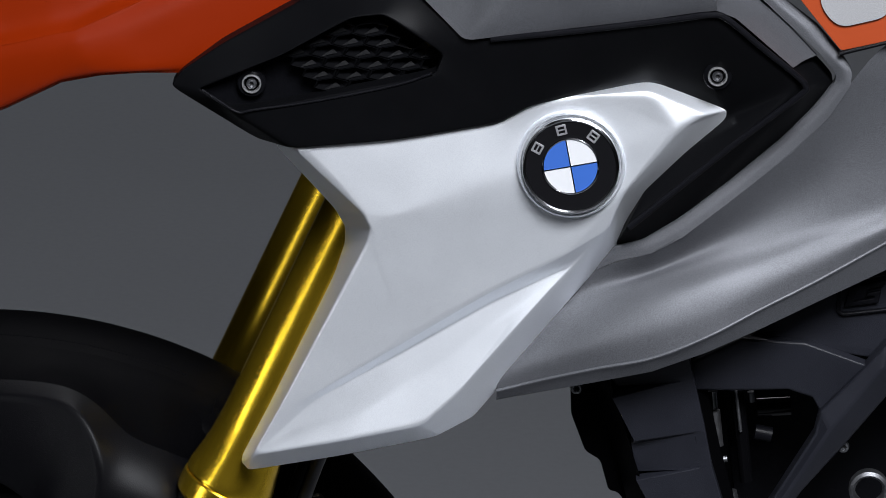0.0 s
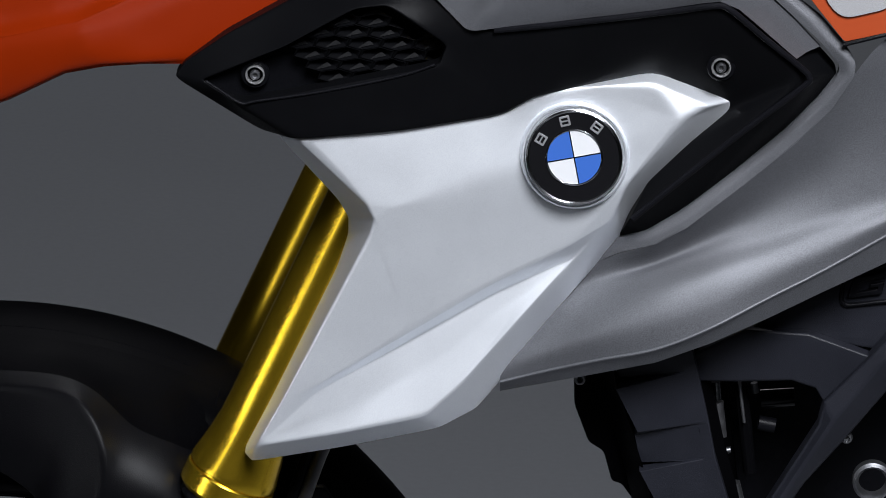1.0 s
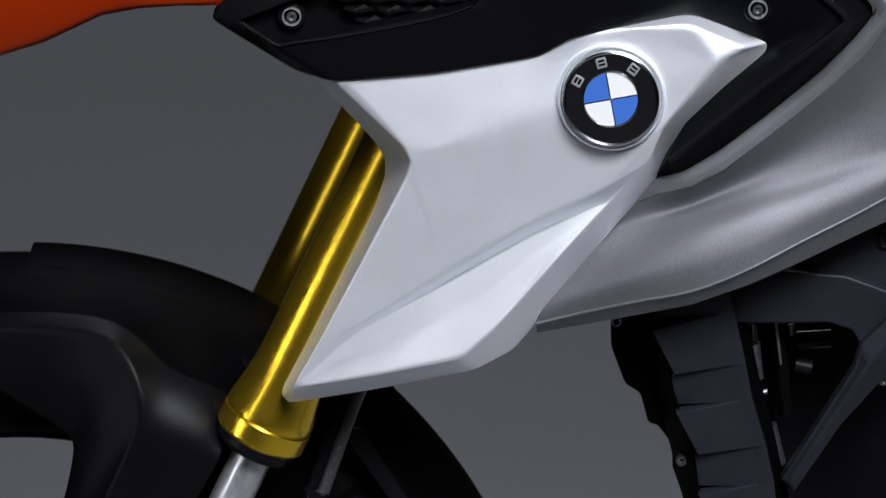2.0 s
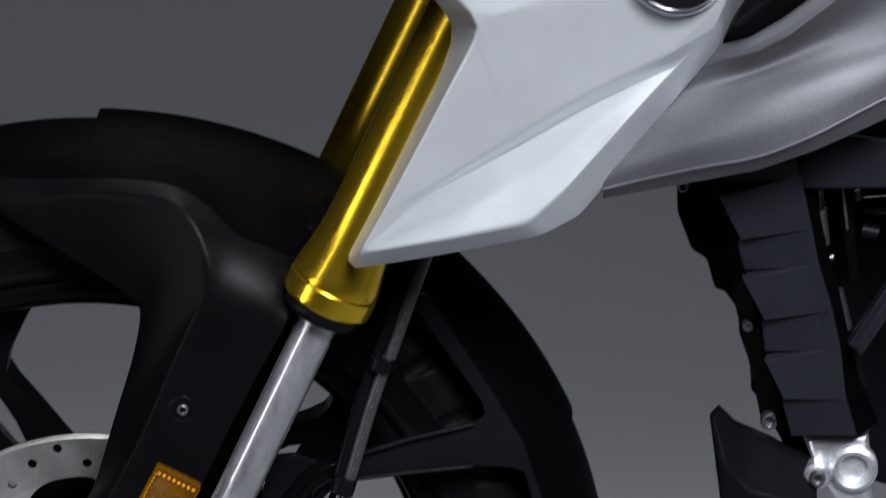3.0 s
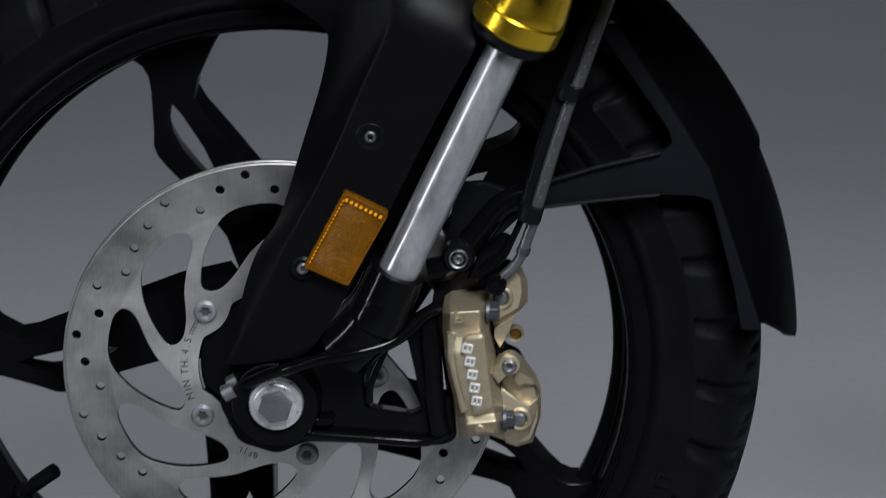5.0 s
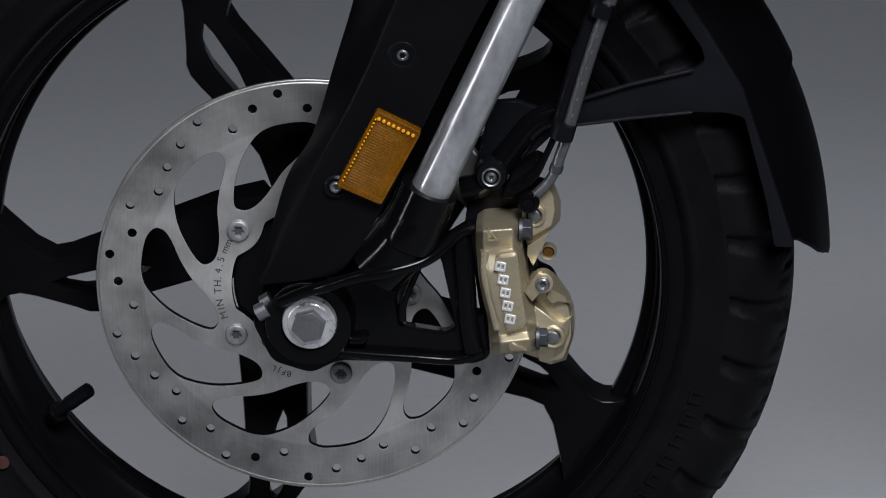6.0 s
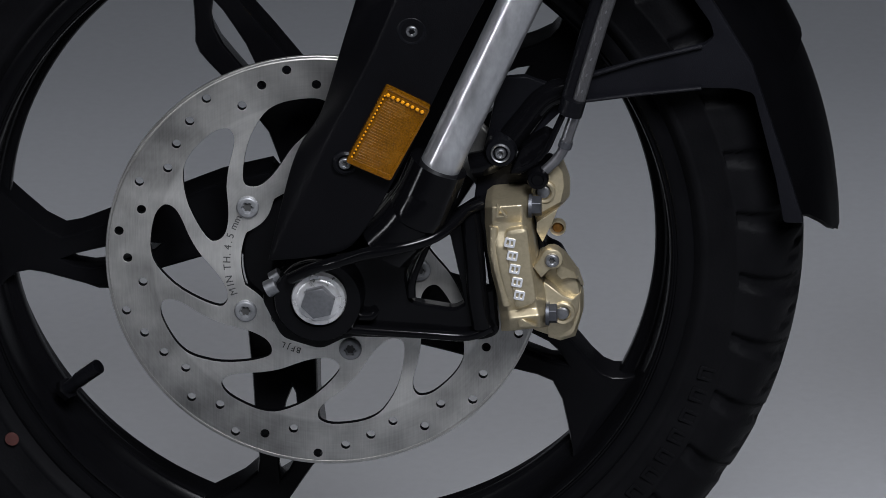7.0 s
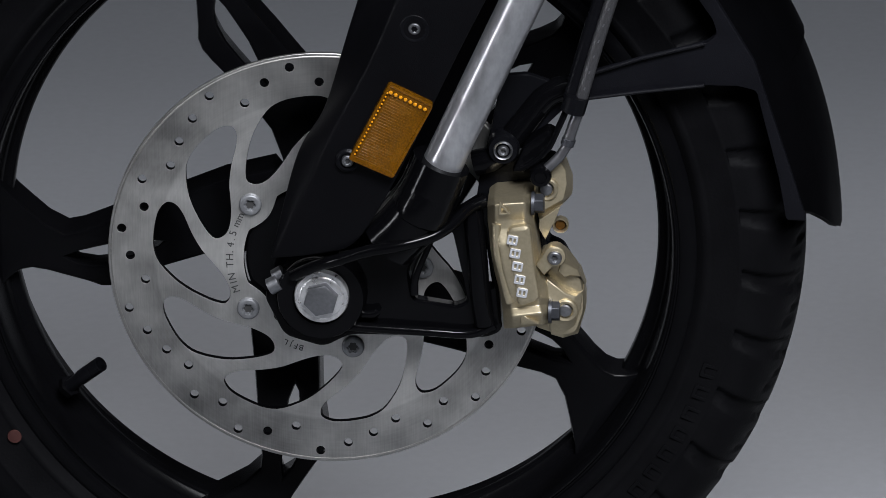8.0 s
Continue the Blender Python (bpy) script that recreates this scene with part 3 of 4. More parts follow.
TILT_BADGE = pose(BADGE[0] * MM, BADGE[1] * MM, BADGE[2] * MM, -6, 0, -3) @ Matrix.Scale(0.925, 4)


def on_badge(bm):
    bm.transform(TILT_BADGE)
    return bm


def sector(r, a0, a1, y, t):
    n = 14
    pts = [(0, 0)] + [(r * math.cos(radians(a0 + (a1 - a0) * k / n)), r * math.sin(radians(a0 + (a1 - a0) * k / n))) for k in range(n + 1)]
    return cut_plate([pts], y, t)


part("badge_seat", on_badge(lathe([(30, 10), (38, 11), (36.8, 5.4), (35.8, 4.2), (34.8, 4.6), (34, 6), (30, 7)], (0, 0, 0), n=72)), SILVER, badge)
part("badge_body", on_badge(lathe([(0.01, 6), (31.6, 6), (31.6, -0.5), (30.6, -1.4), (0.01, -1.4)], (0, 0, 0), n=72, closed=False)), ENAMEL_BLACK, badge, "black enamel badge ring")
part("badge_rim", on_badge(lathe([(33.4, 5), (33.6, -0.6), (33.0, -2.0), (31.9, -2.6), (31.0, -2.3), (30.6, -1.2), (30.8, 4)], (0, 0, 0), n=72)), CHROME, badge, "thin chrome badge rim")
part("badge_ring", on_badge(lathe([(19.6, -1.2), (19.6, -2.4), (19, -2.8), (18.4, -2.4), (18.4, -1.2)], (0, 0, 0), n=64)), CHROME, badge)
for k, mat in enumerate((ENAMEL_WHITE, BLUE, ENAMEL_WHITE, BLUE)):
    part("badge_quarter", on_badge(sector(18.4, 12 + 90 * k, 102 + 90 * k, -2.0, 0.8)), mat, badge)
for a in (12, 102):
    bar = cut_plate([[(-18.4, -0.35), (18.4, -0.35), (18.4, 0.35), (-18.4, 0.35)]], -2.4, 0.8)
    bar.transform(pose(0, 0, 0, 0, -a, 0))
    part("badge_divider", on_badge(bar), CHROME, badge)
for a in (153, 106, 55):
    mark = cut_plate([rounded([(-3.6, -3.6), (3.6, -3.6), (3.6, 3.6), (-3.6, 3.6)], 0.8, 2), [(-2.2, -2.2), (2.2, -2.2), (2.2, -0.5), (-2.2, -0.5)], [(-2.2, 0.5), (2.2, 0.5), (2.2, 2.2), (-2.2, 2.2)]], -2.4, 0.9, 0.2)
    mark.transform(Matrix.Translation((25.8 * MM * math.cos(radians(a)), 0, 25.8 * MM * math.sin(radians(a)))) @ pose(0, 0, 0, 0, 90 - a, 0))
    part("badge_mark", on_badge(mark), BRIGHT_STEEL, badge)

# ---- black upper cover with a honeycomb vent ----
cover = empty("upper_cover", bike)
COVER_RIM = [(128, -170, 894), (135, -172, 905), (162, -176, 925), (211, -172, 953), (242, -172, 976), (278, -176, 967), (320, -206, 938), (378, -220, 948), (473, -231, 965), (530, -222, 917), (421, -202, 817), (413, -172, 794), (550, -178, 910), (494, -174, 967), (474, -190, 884), (433, -201, 913), (358, -206, 896), (337, -203, 883)]
COVER_INNER = [(207, -190, 860), (183, -168, 860), (146, -176, 894), (161, -182, 902), (199, -190, 921), (243, -192, 947), (264, -193, 950), (302, -200, 927), (297, -203, 914), (170, -188, 882), (273, -197, 869), (438, -192, 852), (547, -178, 900), (517, -178, 867), (486, -178, 839), (452, -178, 811), (433, -176, 798)]
COVER = COVER_RIM + COVER_INNER
COVER_FACES = [(0, 1, 20), (1, 2, 21, 20), (2, 3, 23, 22, 21), (3, 4, 5, 24, 23), (5, 6, 25, 24), (6, 17, 26, 25), (17, 28, 27, 26), (28, 18, 27), (18, 19, 27), (19, 0, 20, 27),
               (6, 7, 16, 17), (7, 8, 15, 16), (8, 9, 14, 15), (9, 29, 14), (9, 10, 29), (9, 12, 30, 31), (9, 31, 32, 33), (9, 33, 34, 10), (10, 34, 11), (8, 13, 12, 9)]
COVER_LINES = [((20, 21, 22, 23, 24, 25, 26, 27, 20), 0.4), ((1, 2, 3), 0.4), ((6, 7, 8, 9, 10), 0.25), ((17, 28, 18), 0.4)]
smoothed(part("cover_shell", moulded(COVER, COVER_FACES, 16, COVER_LINES, 0.4), COVER_PLASTIC, cover, "black textured plastic cover with honeycomb vent", 180, False))
part("cover_bead", tube(spline([(332, -210, 940), (378, -220, 948), (442, -227, 959), (470, -230, 964), (480, -230, 961), (500, -227, 944), (524, -223, 924), (530, -222, 917), (526, -221, 910), (484, -212, 873), (422, -202, 816)], 5), 2.0, 10), DARK_PLASTIC, cover)
RECESS = [(144, 892), (160, 900), (198, 917), (242, 943), (264, 946), (304, 920), (297, 904), (169, 876)]
part("vent_floor", cut_plate([RECESS], -172, 5), BLACK_PLASTIC, cover)


part("vent_edge", tube(spline([(149, -188, 897), (160, -188.5, 890), (172, -189, 883), (182, -190, 885), (222, -194, 893), (272, -200, 906), (295, -203, 915)], 4), 0.9, 8), DARK_PLASTIC, cover)


def comb_cell(u, v):
    """A funnel-shaped cell of the vent; u, v: its centre on the side plane."""
    bm = bmesh.new()
    rings = []
    for scale, y in ((0.57, -182.5), (0.53, -184.0), (0.24, -174.5)):
        ring = []
        lift = 3.0 if scale < 0.3 else 0.0
        for k in range(6):
            a = radians(30 + 60 * k)
            p, q = scale * math.cos(a), scale * math.sin(a)
            x, z = p * 21 + (q / 0.866) * (-7.7 + 10.5), (q / 0.866) * 7.2
            ring.append(bm.verts.new(((u + x) * MM, (y - (u + x - 250) * 0.03) * MM, (v + z + lift) * MM)))
        rings.append(ring)
    for p, q in zip(rings, rings[1:]):
        for k in range(6):
            bm.faces.new((p[k], p[(k + 1) % 6], q[(k + 1) % 6], q[k]))
    tilt = -(u - 250) * 0.03
    wedge = [bm.verts.new(((u + x) * MM, (y + tilt) * MM, (v + z) * MM)) for x, z, y in ((-5.5, -3.8, -183.2), (5.5, -1.2, -182.2), (2.6, 1.0, -180.6), (2.0, -4.4, -176.0))]
    for k in ((0, 1, 2), (0, 2, 3), (1, 3, 2), (0, 3, 1)):
        bm.faces.new([wedge[i] for i in k])
    return bm


VENT = [(198, 918), (235, 939), (250, 944), (261, 946), (297, 921), (294, 910), (250, 900), (221, 900)]


def inside(x, z, loop):
    hit = False
    for (x0, z0), (x1, z1) in zip(loop, loop[1:] + loop[:1]):
        if (z0 > z) != (z1 > z) and x < (x1 - x0) * (z - z0) / (z1 - z0) + x0:
            hit = not hit
    return hit


VENT_AT = (250, 923)
for i in range(-6, 7):
    for j in range(-6, 7):
        u, v = VENT_AT[0] + 21 * i - 7.7 * j, VENT_AT[1] + 7.2 * j + 0.3 * i
        if inside(u, v, VENT):
            part("vent_cell", comb_cell(u, v), COVER_PLASTIC, cover, sharp=20)


def ringed_screw(x, y, z):
    """A small hexagon screw sunk in a bright ring, in a dark seat."""
    part("screw_seat", lathe([(5.5, 4), (9.2, 4), (9.2, 1.2), (8.4, 0.4), (6.2, 0.8), (5.5, 2)], (x, y, z), n=36), BLACK_PLASTIC, cover)
    part("screw_ring", lathe([(4.9, 3), (6.2, 3), (6.3, -1.0), (6.0, -1.7), (5.4, -1.8), (4.9, -1.0)], (x, y, z), n=36), RING_STEEL, cover)
    torx_bolt("screw", x, y + 0.5, z, 3.3, cover, ZINC, 3)


for y, (x, z) in ((-178, (180, 899)), (-214, (475, 920))):
    ringed_screw(x, y, z)

# ---- grey tank side ----
RIM_OUT = [(494, -190, 974), (503, -190, 964), (523, -190, 946), (540, -190, 930), (551, -188, 916), (550, -187, 910), (537, -187, 893), (517, -186, 872), (485, -186, 843), (452, -186, 816), (432, -184, 803), (413, -179, 796), (402, -170, 788)]
RIM_MID = [(500, -190, 975), (510, -190, 964), (530, -190, 947), (546, -190, 930), (556, -190, 919), (556, -190, 910), (542, -190, 891), (520, -189, 869), (489, -189, 840), (455, -189, 812), (435, -187, 800), (414, -181, 792), (402, -176, 785)]
RIM_IN = [(508, -187, 974), (517, -187, 963), (538, -187, 947), (553, -187, 930), (561, -189, 918), (560, -190, 909), (547, -190, 888), (525, -190, 865), (492, -190, 836), (457, -190, 807), (437, -188, 795), (415, -182, 788), (402, -177, 780)]
SIDE_UPPER = [[(340, -176, 724), (368, -177, 756), (402, -177, 780), (437, -188, 796), (471, -190, 819), (506, -190, 849), (541, -190, 883), (582, -187, 936), (629, -185, 944)],
             [(340, -174, 719), (368, -175, 749), (402, -176, 769), (438, -179, 782), (472, -180, 800), (507, -180, 822), (542, -180, 846), (584, -181, 881), (631, -182, 896)],
             [(340, -177, 717), (368, -178, 745), (403, -182, 761), (438, -185, 776), (472, -186, 789), (508, -185, 803), (544, -184, 818), (585, -184, 837), (632, -184, 858)]]
SIDE_LOWER = [[(340, -179, 714), (369, -184, 731), (403, -192, 749), (438, -197, 764), (472, -197, 777), (508, -194, 790), (544, -191, 805), (586, -188, 822), (633, -185, 843)],
             [(340, -181, 706), (369, -188, 720), (403, -199, 736), (438, -204, 748), (473, -203, 762), (508, -199, 778), (544, -195, 794), (586, -191, 815), (633, -187, 838)],
             [(340, -180, 698), (369, -186, 708), (404, -197, 720), (439, -204, 730), (473, -205, 745), (509, -200, 764), (544, -195, 782), (586, -190, 806), (633, -186, 833)]]
SIDE_ROWS = SIDE_UPPER + SIDE_LOWER
CREASE = SIDE_ROWS[-1]
LIP = [(340, -171, 689), (369, -177, 697), (404, -188, 708), (439, -195, 718), (474, -196, 732), (510, -191, 748), (545, -186, 765), (587, -181, 785), (634, -177, 814)]
tank = empty("tank_side", bike)
part("tank_skin", patch(SIDE_ROWS, 8, 8), TITAN, tank, "grey metallic painted tank side panel", 50, False)
part("tank_rim", loft([RIM_OUT, RIM_MID, RIM_IN], 90, 4, back=8), TITAN, tank, "", 60, False)
part("tank_return", loft([[(463, -226, 965), (473, -227, 966), (485, -226, 961), (502, -223, 946), (522, -219, 928)],
                          [(476, -204, 970), (486, -204, 965), (498, -204, 958), (512, -202, 946), (530, -200, 928)],
                          [(490, -188, 974), (500, -188, 964), (511, -188, 955), (521, -188, 946), (538, -187, 928)]], 40, 5, back=4), TITAN, tank, "", 60, False)
part("tank_lip", loft([CREASE, LIP], 90, 3, back=6), TITAN, tank, "", 50, False)
part("tank_crease", tube(spline(CREASE, 6), 1.1, 8), TITAN, tank)
part("tank_top", loft([[(306, -192, 986), (324, -205, 971), (335, -213, 967), (342, -217, 968), (381, -228, 976), (430, -234, 984), (460, -235, 989), (479, -235, 992)],
                       [(296, -190, 974), (318, -203, 958), (325, -211, 952), (332, -214, 952), (382, -224, 962), (431, -230, 970), (460, -231, 975), (472, -231, 977)],
                       [(284, -186, 964), (304, -198, 947), (314, -206, 939), (319, -209, 939), (378, -219, 950), (431, -225, 959), (463, -227, 965), (473, -227, 966)]], 50, 6, back=10), TITAN, tank, "dark grey metallic tank shoulder", 50, False)
part("decal", cut_plate([rounded([(517, 977), (553, 933), (607, 945), (604, 1011)], 2)], -193, 3, 0.3), ORANGE_DECAL, tank, "orange decal patch")
part("decal_letter", cut_plate([rounded([(538, 981), (539, 961), (551, 948), (578, 955), (585, 962), (586, 1012), (541, 1003)], 9)], -195, 2.5, 0.3), GREY_DECAL, tank, "light grey rounded decal shape")
part("decal_edge", tube([(552, -193, 931), (582, -192, 939), (610, -190, 945)], 1.6, 8), BLACK_PLASTIC, tank)

# ---- orange front ----
beak = empty("front_beak", bike)
BEAK_ROOF = [(-28, -147, 949), (21, -148, 954), (49, -148, 958), (70, -146, 965), (112, -138, 983), (160, -128, 1004), (203, -121, 1022)]
BEAK_BROW = [(-26, -154, 921), (23, -155, 927), (50, -156, 934), (67, -155, 937), (90, -150, 948), (114, -145, 958), (142, -139, 970), (197, -128, 994)]
BEAK_EDGE = [(-25, -164, 909), (24, -164, 919), (51, -164, 925), (66, -164, 928), (90, -159, 939), (115, -153, 949), (143, -147, 962), (197, -136, 985)]
BEAK_CREASE = [(-25, -165, 907), (24, -165, 917), (51, -165, 924), (66, -165, 927), (90, -160, 937), (115, -154, 948), (143, -148, 960), (197, -137, 983)]
BEAK_BAND = [(-24, -167, 897), (24, -167, 908), (51, -168, 915), (67, -169, 920), (93, -165, 928), (118, -160, 938), (144, -154, 950), (197, -143, 974)]
BEAK_CHEEK = [(-25, -167, 881), (22, -167, 893), (55, -169, 907), (73, -171, 911), (98, -168, 917), (123, -163, 925), (148, -158, 935), (198, -147, 961)]
BEAK_JAW = [(-25, -164, 862), (21, -164, 878), (57, -168, 897), (80, -170, 903), (107, -169, 905), (134, -165, 908), (159, -160, 919), (205, -150, 944)]
BEAK_LIP = [(-26, -158, 857), (21, -158, 873), (58, -163, 893), (83, -166, 899), (109, -165, 901), (138, -162, 901), (163, -157, 912), (209, -148, 936)]
part("beak_skin", loft([BEAK_ROOF, BEAK_BROW, BEAK_EDGE, BEAK_CREASE, BEAK_BAND, BEAK_CHEEK, BEAK_JAW, BEAK_LIP], 70, 6, back=16), ORANGE, beak, "glossy orange painted front fairing", 50, False)

# ---- mudguard ----
guard = empty("mudguard", bike)


def arc_band(profile, a0, a1, n=60, slant=0.0):
    """A band swept round the wheel's axle between two angles; profile: (radius, y). slant: degrees by which its rear end is cut back at the sides."""
    bm = bmesh.new()
    rows = []
    for k in range(n + 1):
        f = k / n
        row = []
        for r, y in profile:
            a = radians(a0 + (a1 - a0) * f + slant * (abs(y) / 70) ** 2 * max(0.0, 1 - 8 * f))
            row.append(bm.verts.new(((HUB[0] + r * math.cos(a)) * MM, y * MM, (HUB[2] + r * math.sin(a)) * MM)))
        rows.append(row)
    m = len(profile)
    for p, q in zip(rows, rows[1:]):
        for j in range(m):
            bm.faces.new((p[j], p[(j + 1) % m], q[(j + 1) % m], q[j]))
    bm.faces.new(rows[0])
    bm.faces.new(rows[-1])
    return bm


GUARD = [(322, -72), (333, -68), (341, -58), (346, -42), (350, -20), (351, 0), (350, 20), (346, 40), (341, 56), (333, 67), (322, 72), (320, 70), (331, 65), (338, 55), (343, 41), (347, 20), (348, 0), (347, -20), (343, -41), (338, -56), (331, -66), (320, -70)]
part("guard_shell", arc_band(GUARD, 2, 84, 72, 6), BLACK_AND_SHADE, guard, "matt black plastic mudguard")
part("guard_crown", arc_band([(r + 3.8, y * 0.8) for r, y in GUARD[1:10]] + [(r - 1, y * 0.78) for r, y in GUARD[9:0:-1]], 24.8, 90.3, 50), BLACK_AND_SHADE, guard)
part("crown_edge", tube([(350.4 * math.cos(radians(a)), -28, HUB[2] + 350.4 * math.sin(radians(a))) for a in range(68, 92, 2)], 1.3, 8), BLACK_AND_SHADE, guard)
part("brace", cut_plate([rounded([(211, 586), (224, 589), (267, 522), (290, 484), (314, 412), (327, 371), (313, 371), (307, 403), (291, 464), (279, 467), (256, 467), (177, 455), (163, 449), (135, 420), (123, 423), (135, 444), (154, 465), (184, 476), (258, 498), (264, 504), (261, 514)], 3)], -77, 7, 1.2), DARK_PLASTIC, guard, "dark grey moulded mudguard brace")
part("brace_edge", tube([(177, -80, 474), (214, -80, 487), (256, -79, 498)], 1.6, 8), DARK_PLASTIC, guard)
part("brace_edge", tube([(177, -80, 457), (215, -80, 463), (256, -79, 468)], 1.4, 8), DARK_PLASTIC, guard)


def over_crown(a):
    """The smooth line across the mudguard's crown at angle a, from its side to its middle."""
    return [(r * math.cos(radians(a)), y, HUB[2] + r * math.sin(radians(a))) for r, y in ((342.5, -58), (347.5, -43), (351.6, -20), (352.5, 0))]


# each rib of the skirt: lower edge, side, fold, hollow above the fold; then the crown
NOSE = [[(-114, -28, 666), (-115, -24, 665.5), (-115.5, -20, 665), (-116, -15, 664.5), (-116.5, -11, 664), (-117, -7, 663.3), (-117.3, -3.5, 662.7), (-117.6, 0, 662.2)],
        [(-92, -50, 651), (-94, -49, 656), (-96, -45, 661), (-97.5, -38, 664), (-98.5, -31, 665.5), (-99.3, -25, 666.3), (-99.8, -14, 667), (-100.1, 0, 667.9)],
        [(-71, -66, 641), (-70, -66, 646), (-68, -64, 652), (-71, -57, 660), (-73.8, -51, 665), (-75.2, -41, 669.3), (-76.1, -20, 673.2), (-76.3, 0, 674.1)]]
SKIRT_SIDE = [(98, (-51, -74, 631), (-50, -76, 640), (-49, -74, 649.5), (-48.5, -66, 659)),
         (95.5, (-26, -80, 618), (-28, -82, 635), (-31, -80, 653), (-33, -70, 661)),
         (92, (-1, -87, 604), (-6, -89, 629), (-12, -86, 656), (-11, -74, 663)),
         (88, (20, -92, 593), (16, -96, 624), (12, -93, 659), (12, -78, 665)),
         (84.5, (32, -97, 586), (33, -103, 620), (34, -99, 660), (33, -82, 666))]
SKIRT_CORNER = [(81.5, (35, -99, 580), (44, -111, 617), (53, -107, 659.5), (51, -88, 666)),
         (79, (33, -100, 565), (50, -117, 609), (65, -114, 656), (65, -93, 662)),
         (77, (29, -101, 545), (54, -121, 597), (75, -122.5, 645), (79, -99, 655)),
         (74.8, (23, -102, 525), (53, -121, 579), (81, -129, 629), (91, -107, 645))]
PLATE_TOP = [(72.5, (104, -132, 607), (110, -112, 633)), (70, (125, -131, 601), (127, -109, 626)), (68.3, (136, -123, 594), (136, -101, 618)), (64, (141, -104, 592), (147, -82, 610))]
LEG_UPPER = [[(17, -103, 505), (50, -120, 560), (82, -132, 613)],
       [(11, -104, 483), (43, -120, 540), (75, -132, 593), (98, -133, 588), (118, -132, 585), (135, -131, 586)],
       [(6, -105, 465), (34, -121, 515), (62, -132, 566), (83, -133, 563), (103, -132, 562), (123, -131, 566)]]
LEG_LOWER = [[(0, -107, 448), (20, -121, 476), (40, -132, 506), (58, -133, 506), (77, -132, 508), (95, -131, 509)],
       [(-14, -112, 432), (-2, -122, 440), (10, -130, 449), (30, -132, 449), (51, -131, 452), (71, -131, 455)],
       [(-22, -113, 402), (-13, -121, 408), (-5, -126, 412), (18, -129, 411), (37, -130, 410), (51, -131, 412)],
       [(-34, -116, 350), (-33, -117, 350.5), (-31, -118, 351), (-10, -123, 355), (12, -126, 360), (27, -127, 366)]]


def cover_cage():
    """Corners, faces and folds of the fork cover: a skirt along the wheel, a corner, and a plate down the leg."""
    verts, ribs = [], []

    def rib(points):
        ribs.append([len(verts) + k for k in range(len(points))])
        verts.extend(points)

    for points in NOSE:
        rib(points)
    for a, *low in SKIRT_SIDE + SKIRT_CORNER:
        rib(low + over_crown(a))
    last = len(ribs)
    for row in LEG_UPPER + LEG_LOWER:
        rib(row)
    tops = []
    for a, edge, hollow in PLATE_TOP:
        rib([edge, hollow] + over_crown(a))
        tops.append(ribs[-1])
    faces = [(p[k], p[k + 1], q[k + 1], q[k]) for p, q in zip(ribs[:last], ribs[1:last]) for k in range(7)]
    end, legs = ribs[last - 1], ribs[last:last + 7]
    faces += [(p[k], p[k + 1], q[k + 1], q[k]) for p, q in zip([end] + legs, legs) for k in range(2)]
    corner = legs[0][2]
    faces.append((end[2], end[3], tops[0][1], tops[0][0], corner))
    faces += [(end[k], end[k + 1], tops[0][k - 1], tops[0][k - 2]) for k in range(3, 7)]
    faces += [(p[k], p[k + 1], q[k + 1], q[k]) for p, q in zip(tops, tops[1:]) for k in range(5)]
    first = [corner] + [t[0] for t in tops[:3]]
    faces += [(first[k], first[k + 1], legs[1][k + 3], legs[1][k + 2]) for k in range(3)]
    faces += [(p[k], p[k + 1], q[k + 1], q[k]) for p, q in zip(legs[1:], legs[2:]) for k in range(2, 5)]
    fold = [r[2] for r in ribs[4:last]] + [r[2] for r in legs[:6]]
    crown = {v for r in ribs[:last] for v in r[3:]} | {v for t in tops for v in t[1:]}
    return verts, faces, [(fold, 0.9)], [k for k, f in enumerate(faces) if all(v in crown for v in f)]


cage = cover_cage()
skin = moulded(cage[0], cage[1], 3, cage[2], 0.6)
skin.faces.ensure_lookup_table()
# same moulding: the shade of the upturned faces is put into a blacker material
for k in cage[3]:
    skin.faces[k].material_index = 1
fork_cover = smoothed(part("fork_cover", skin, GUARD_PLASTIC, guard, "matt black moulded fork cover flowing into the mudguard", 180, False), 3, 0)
fork_cover.data.materials.append(BLACK_AND_SHADE)
for u, k in (((65, 523), 1.0), ((20, 428), 0.72)):
    part("bolt_recess", lathe([(4.6, 1), (12 * k, 2.5), (11.4 * k, 0.2), (9.2 * k, -1.0), (7.6 * k, -0.8), (5.2, 0.6)], (u[0], -131.8, u[1]), n=36), BLACK_PLASTIC, guard)
    torx_bolt("cover_bolt", u[0], -131, u[1], 4.2, guard, ZINC, 2.6)

# ---- amber reflector ----
LENS = [(48, 486), (78, 471), (51, 419), (21, 432)]
reflector = part("reflector", cut_plate([rounded(LENS, 2.5)], -139, 9, 1.2), AMBER, guard, "amber plastic side reflector")
FRAME_IN = [tuple(np.array(p) * 0.86 + np.mean(np.array(LENS), axis=0) * 0.14) for p in LENS]
part("reflector_edge", tube([(LENS[0][0] + 1.5, -139.6, LENS[0][1] - 1.2), (LENS[1][0] - 1.5, -139.6, LENS[1][1] + 0.4)], 1.2, 8), AMBER, reflector, "clear amber upper edge")
part("reflector_rim", cut_plate([rounded(LENS, 2.5), rounded(FRAME_IN, 1.5)], -140.2, 2, 0.6), AMBER, reflector)


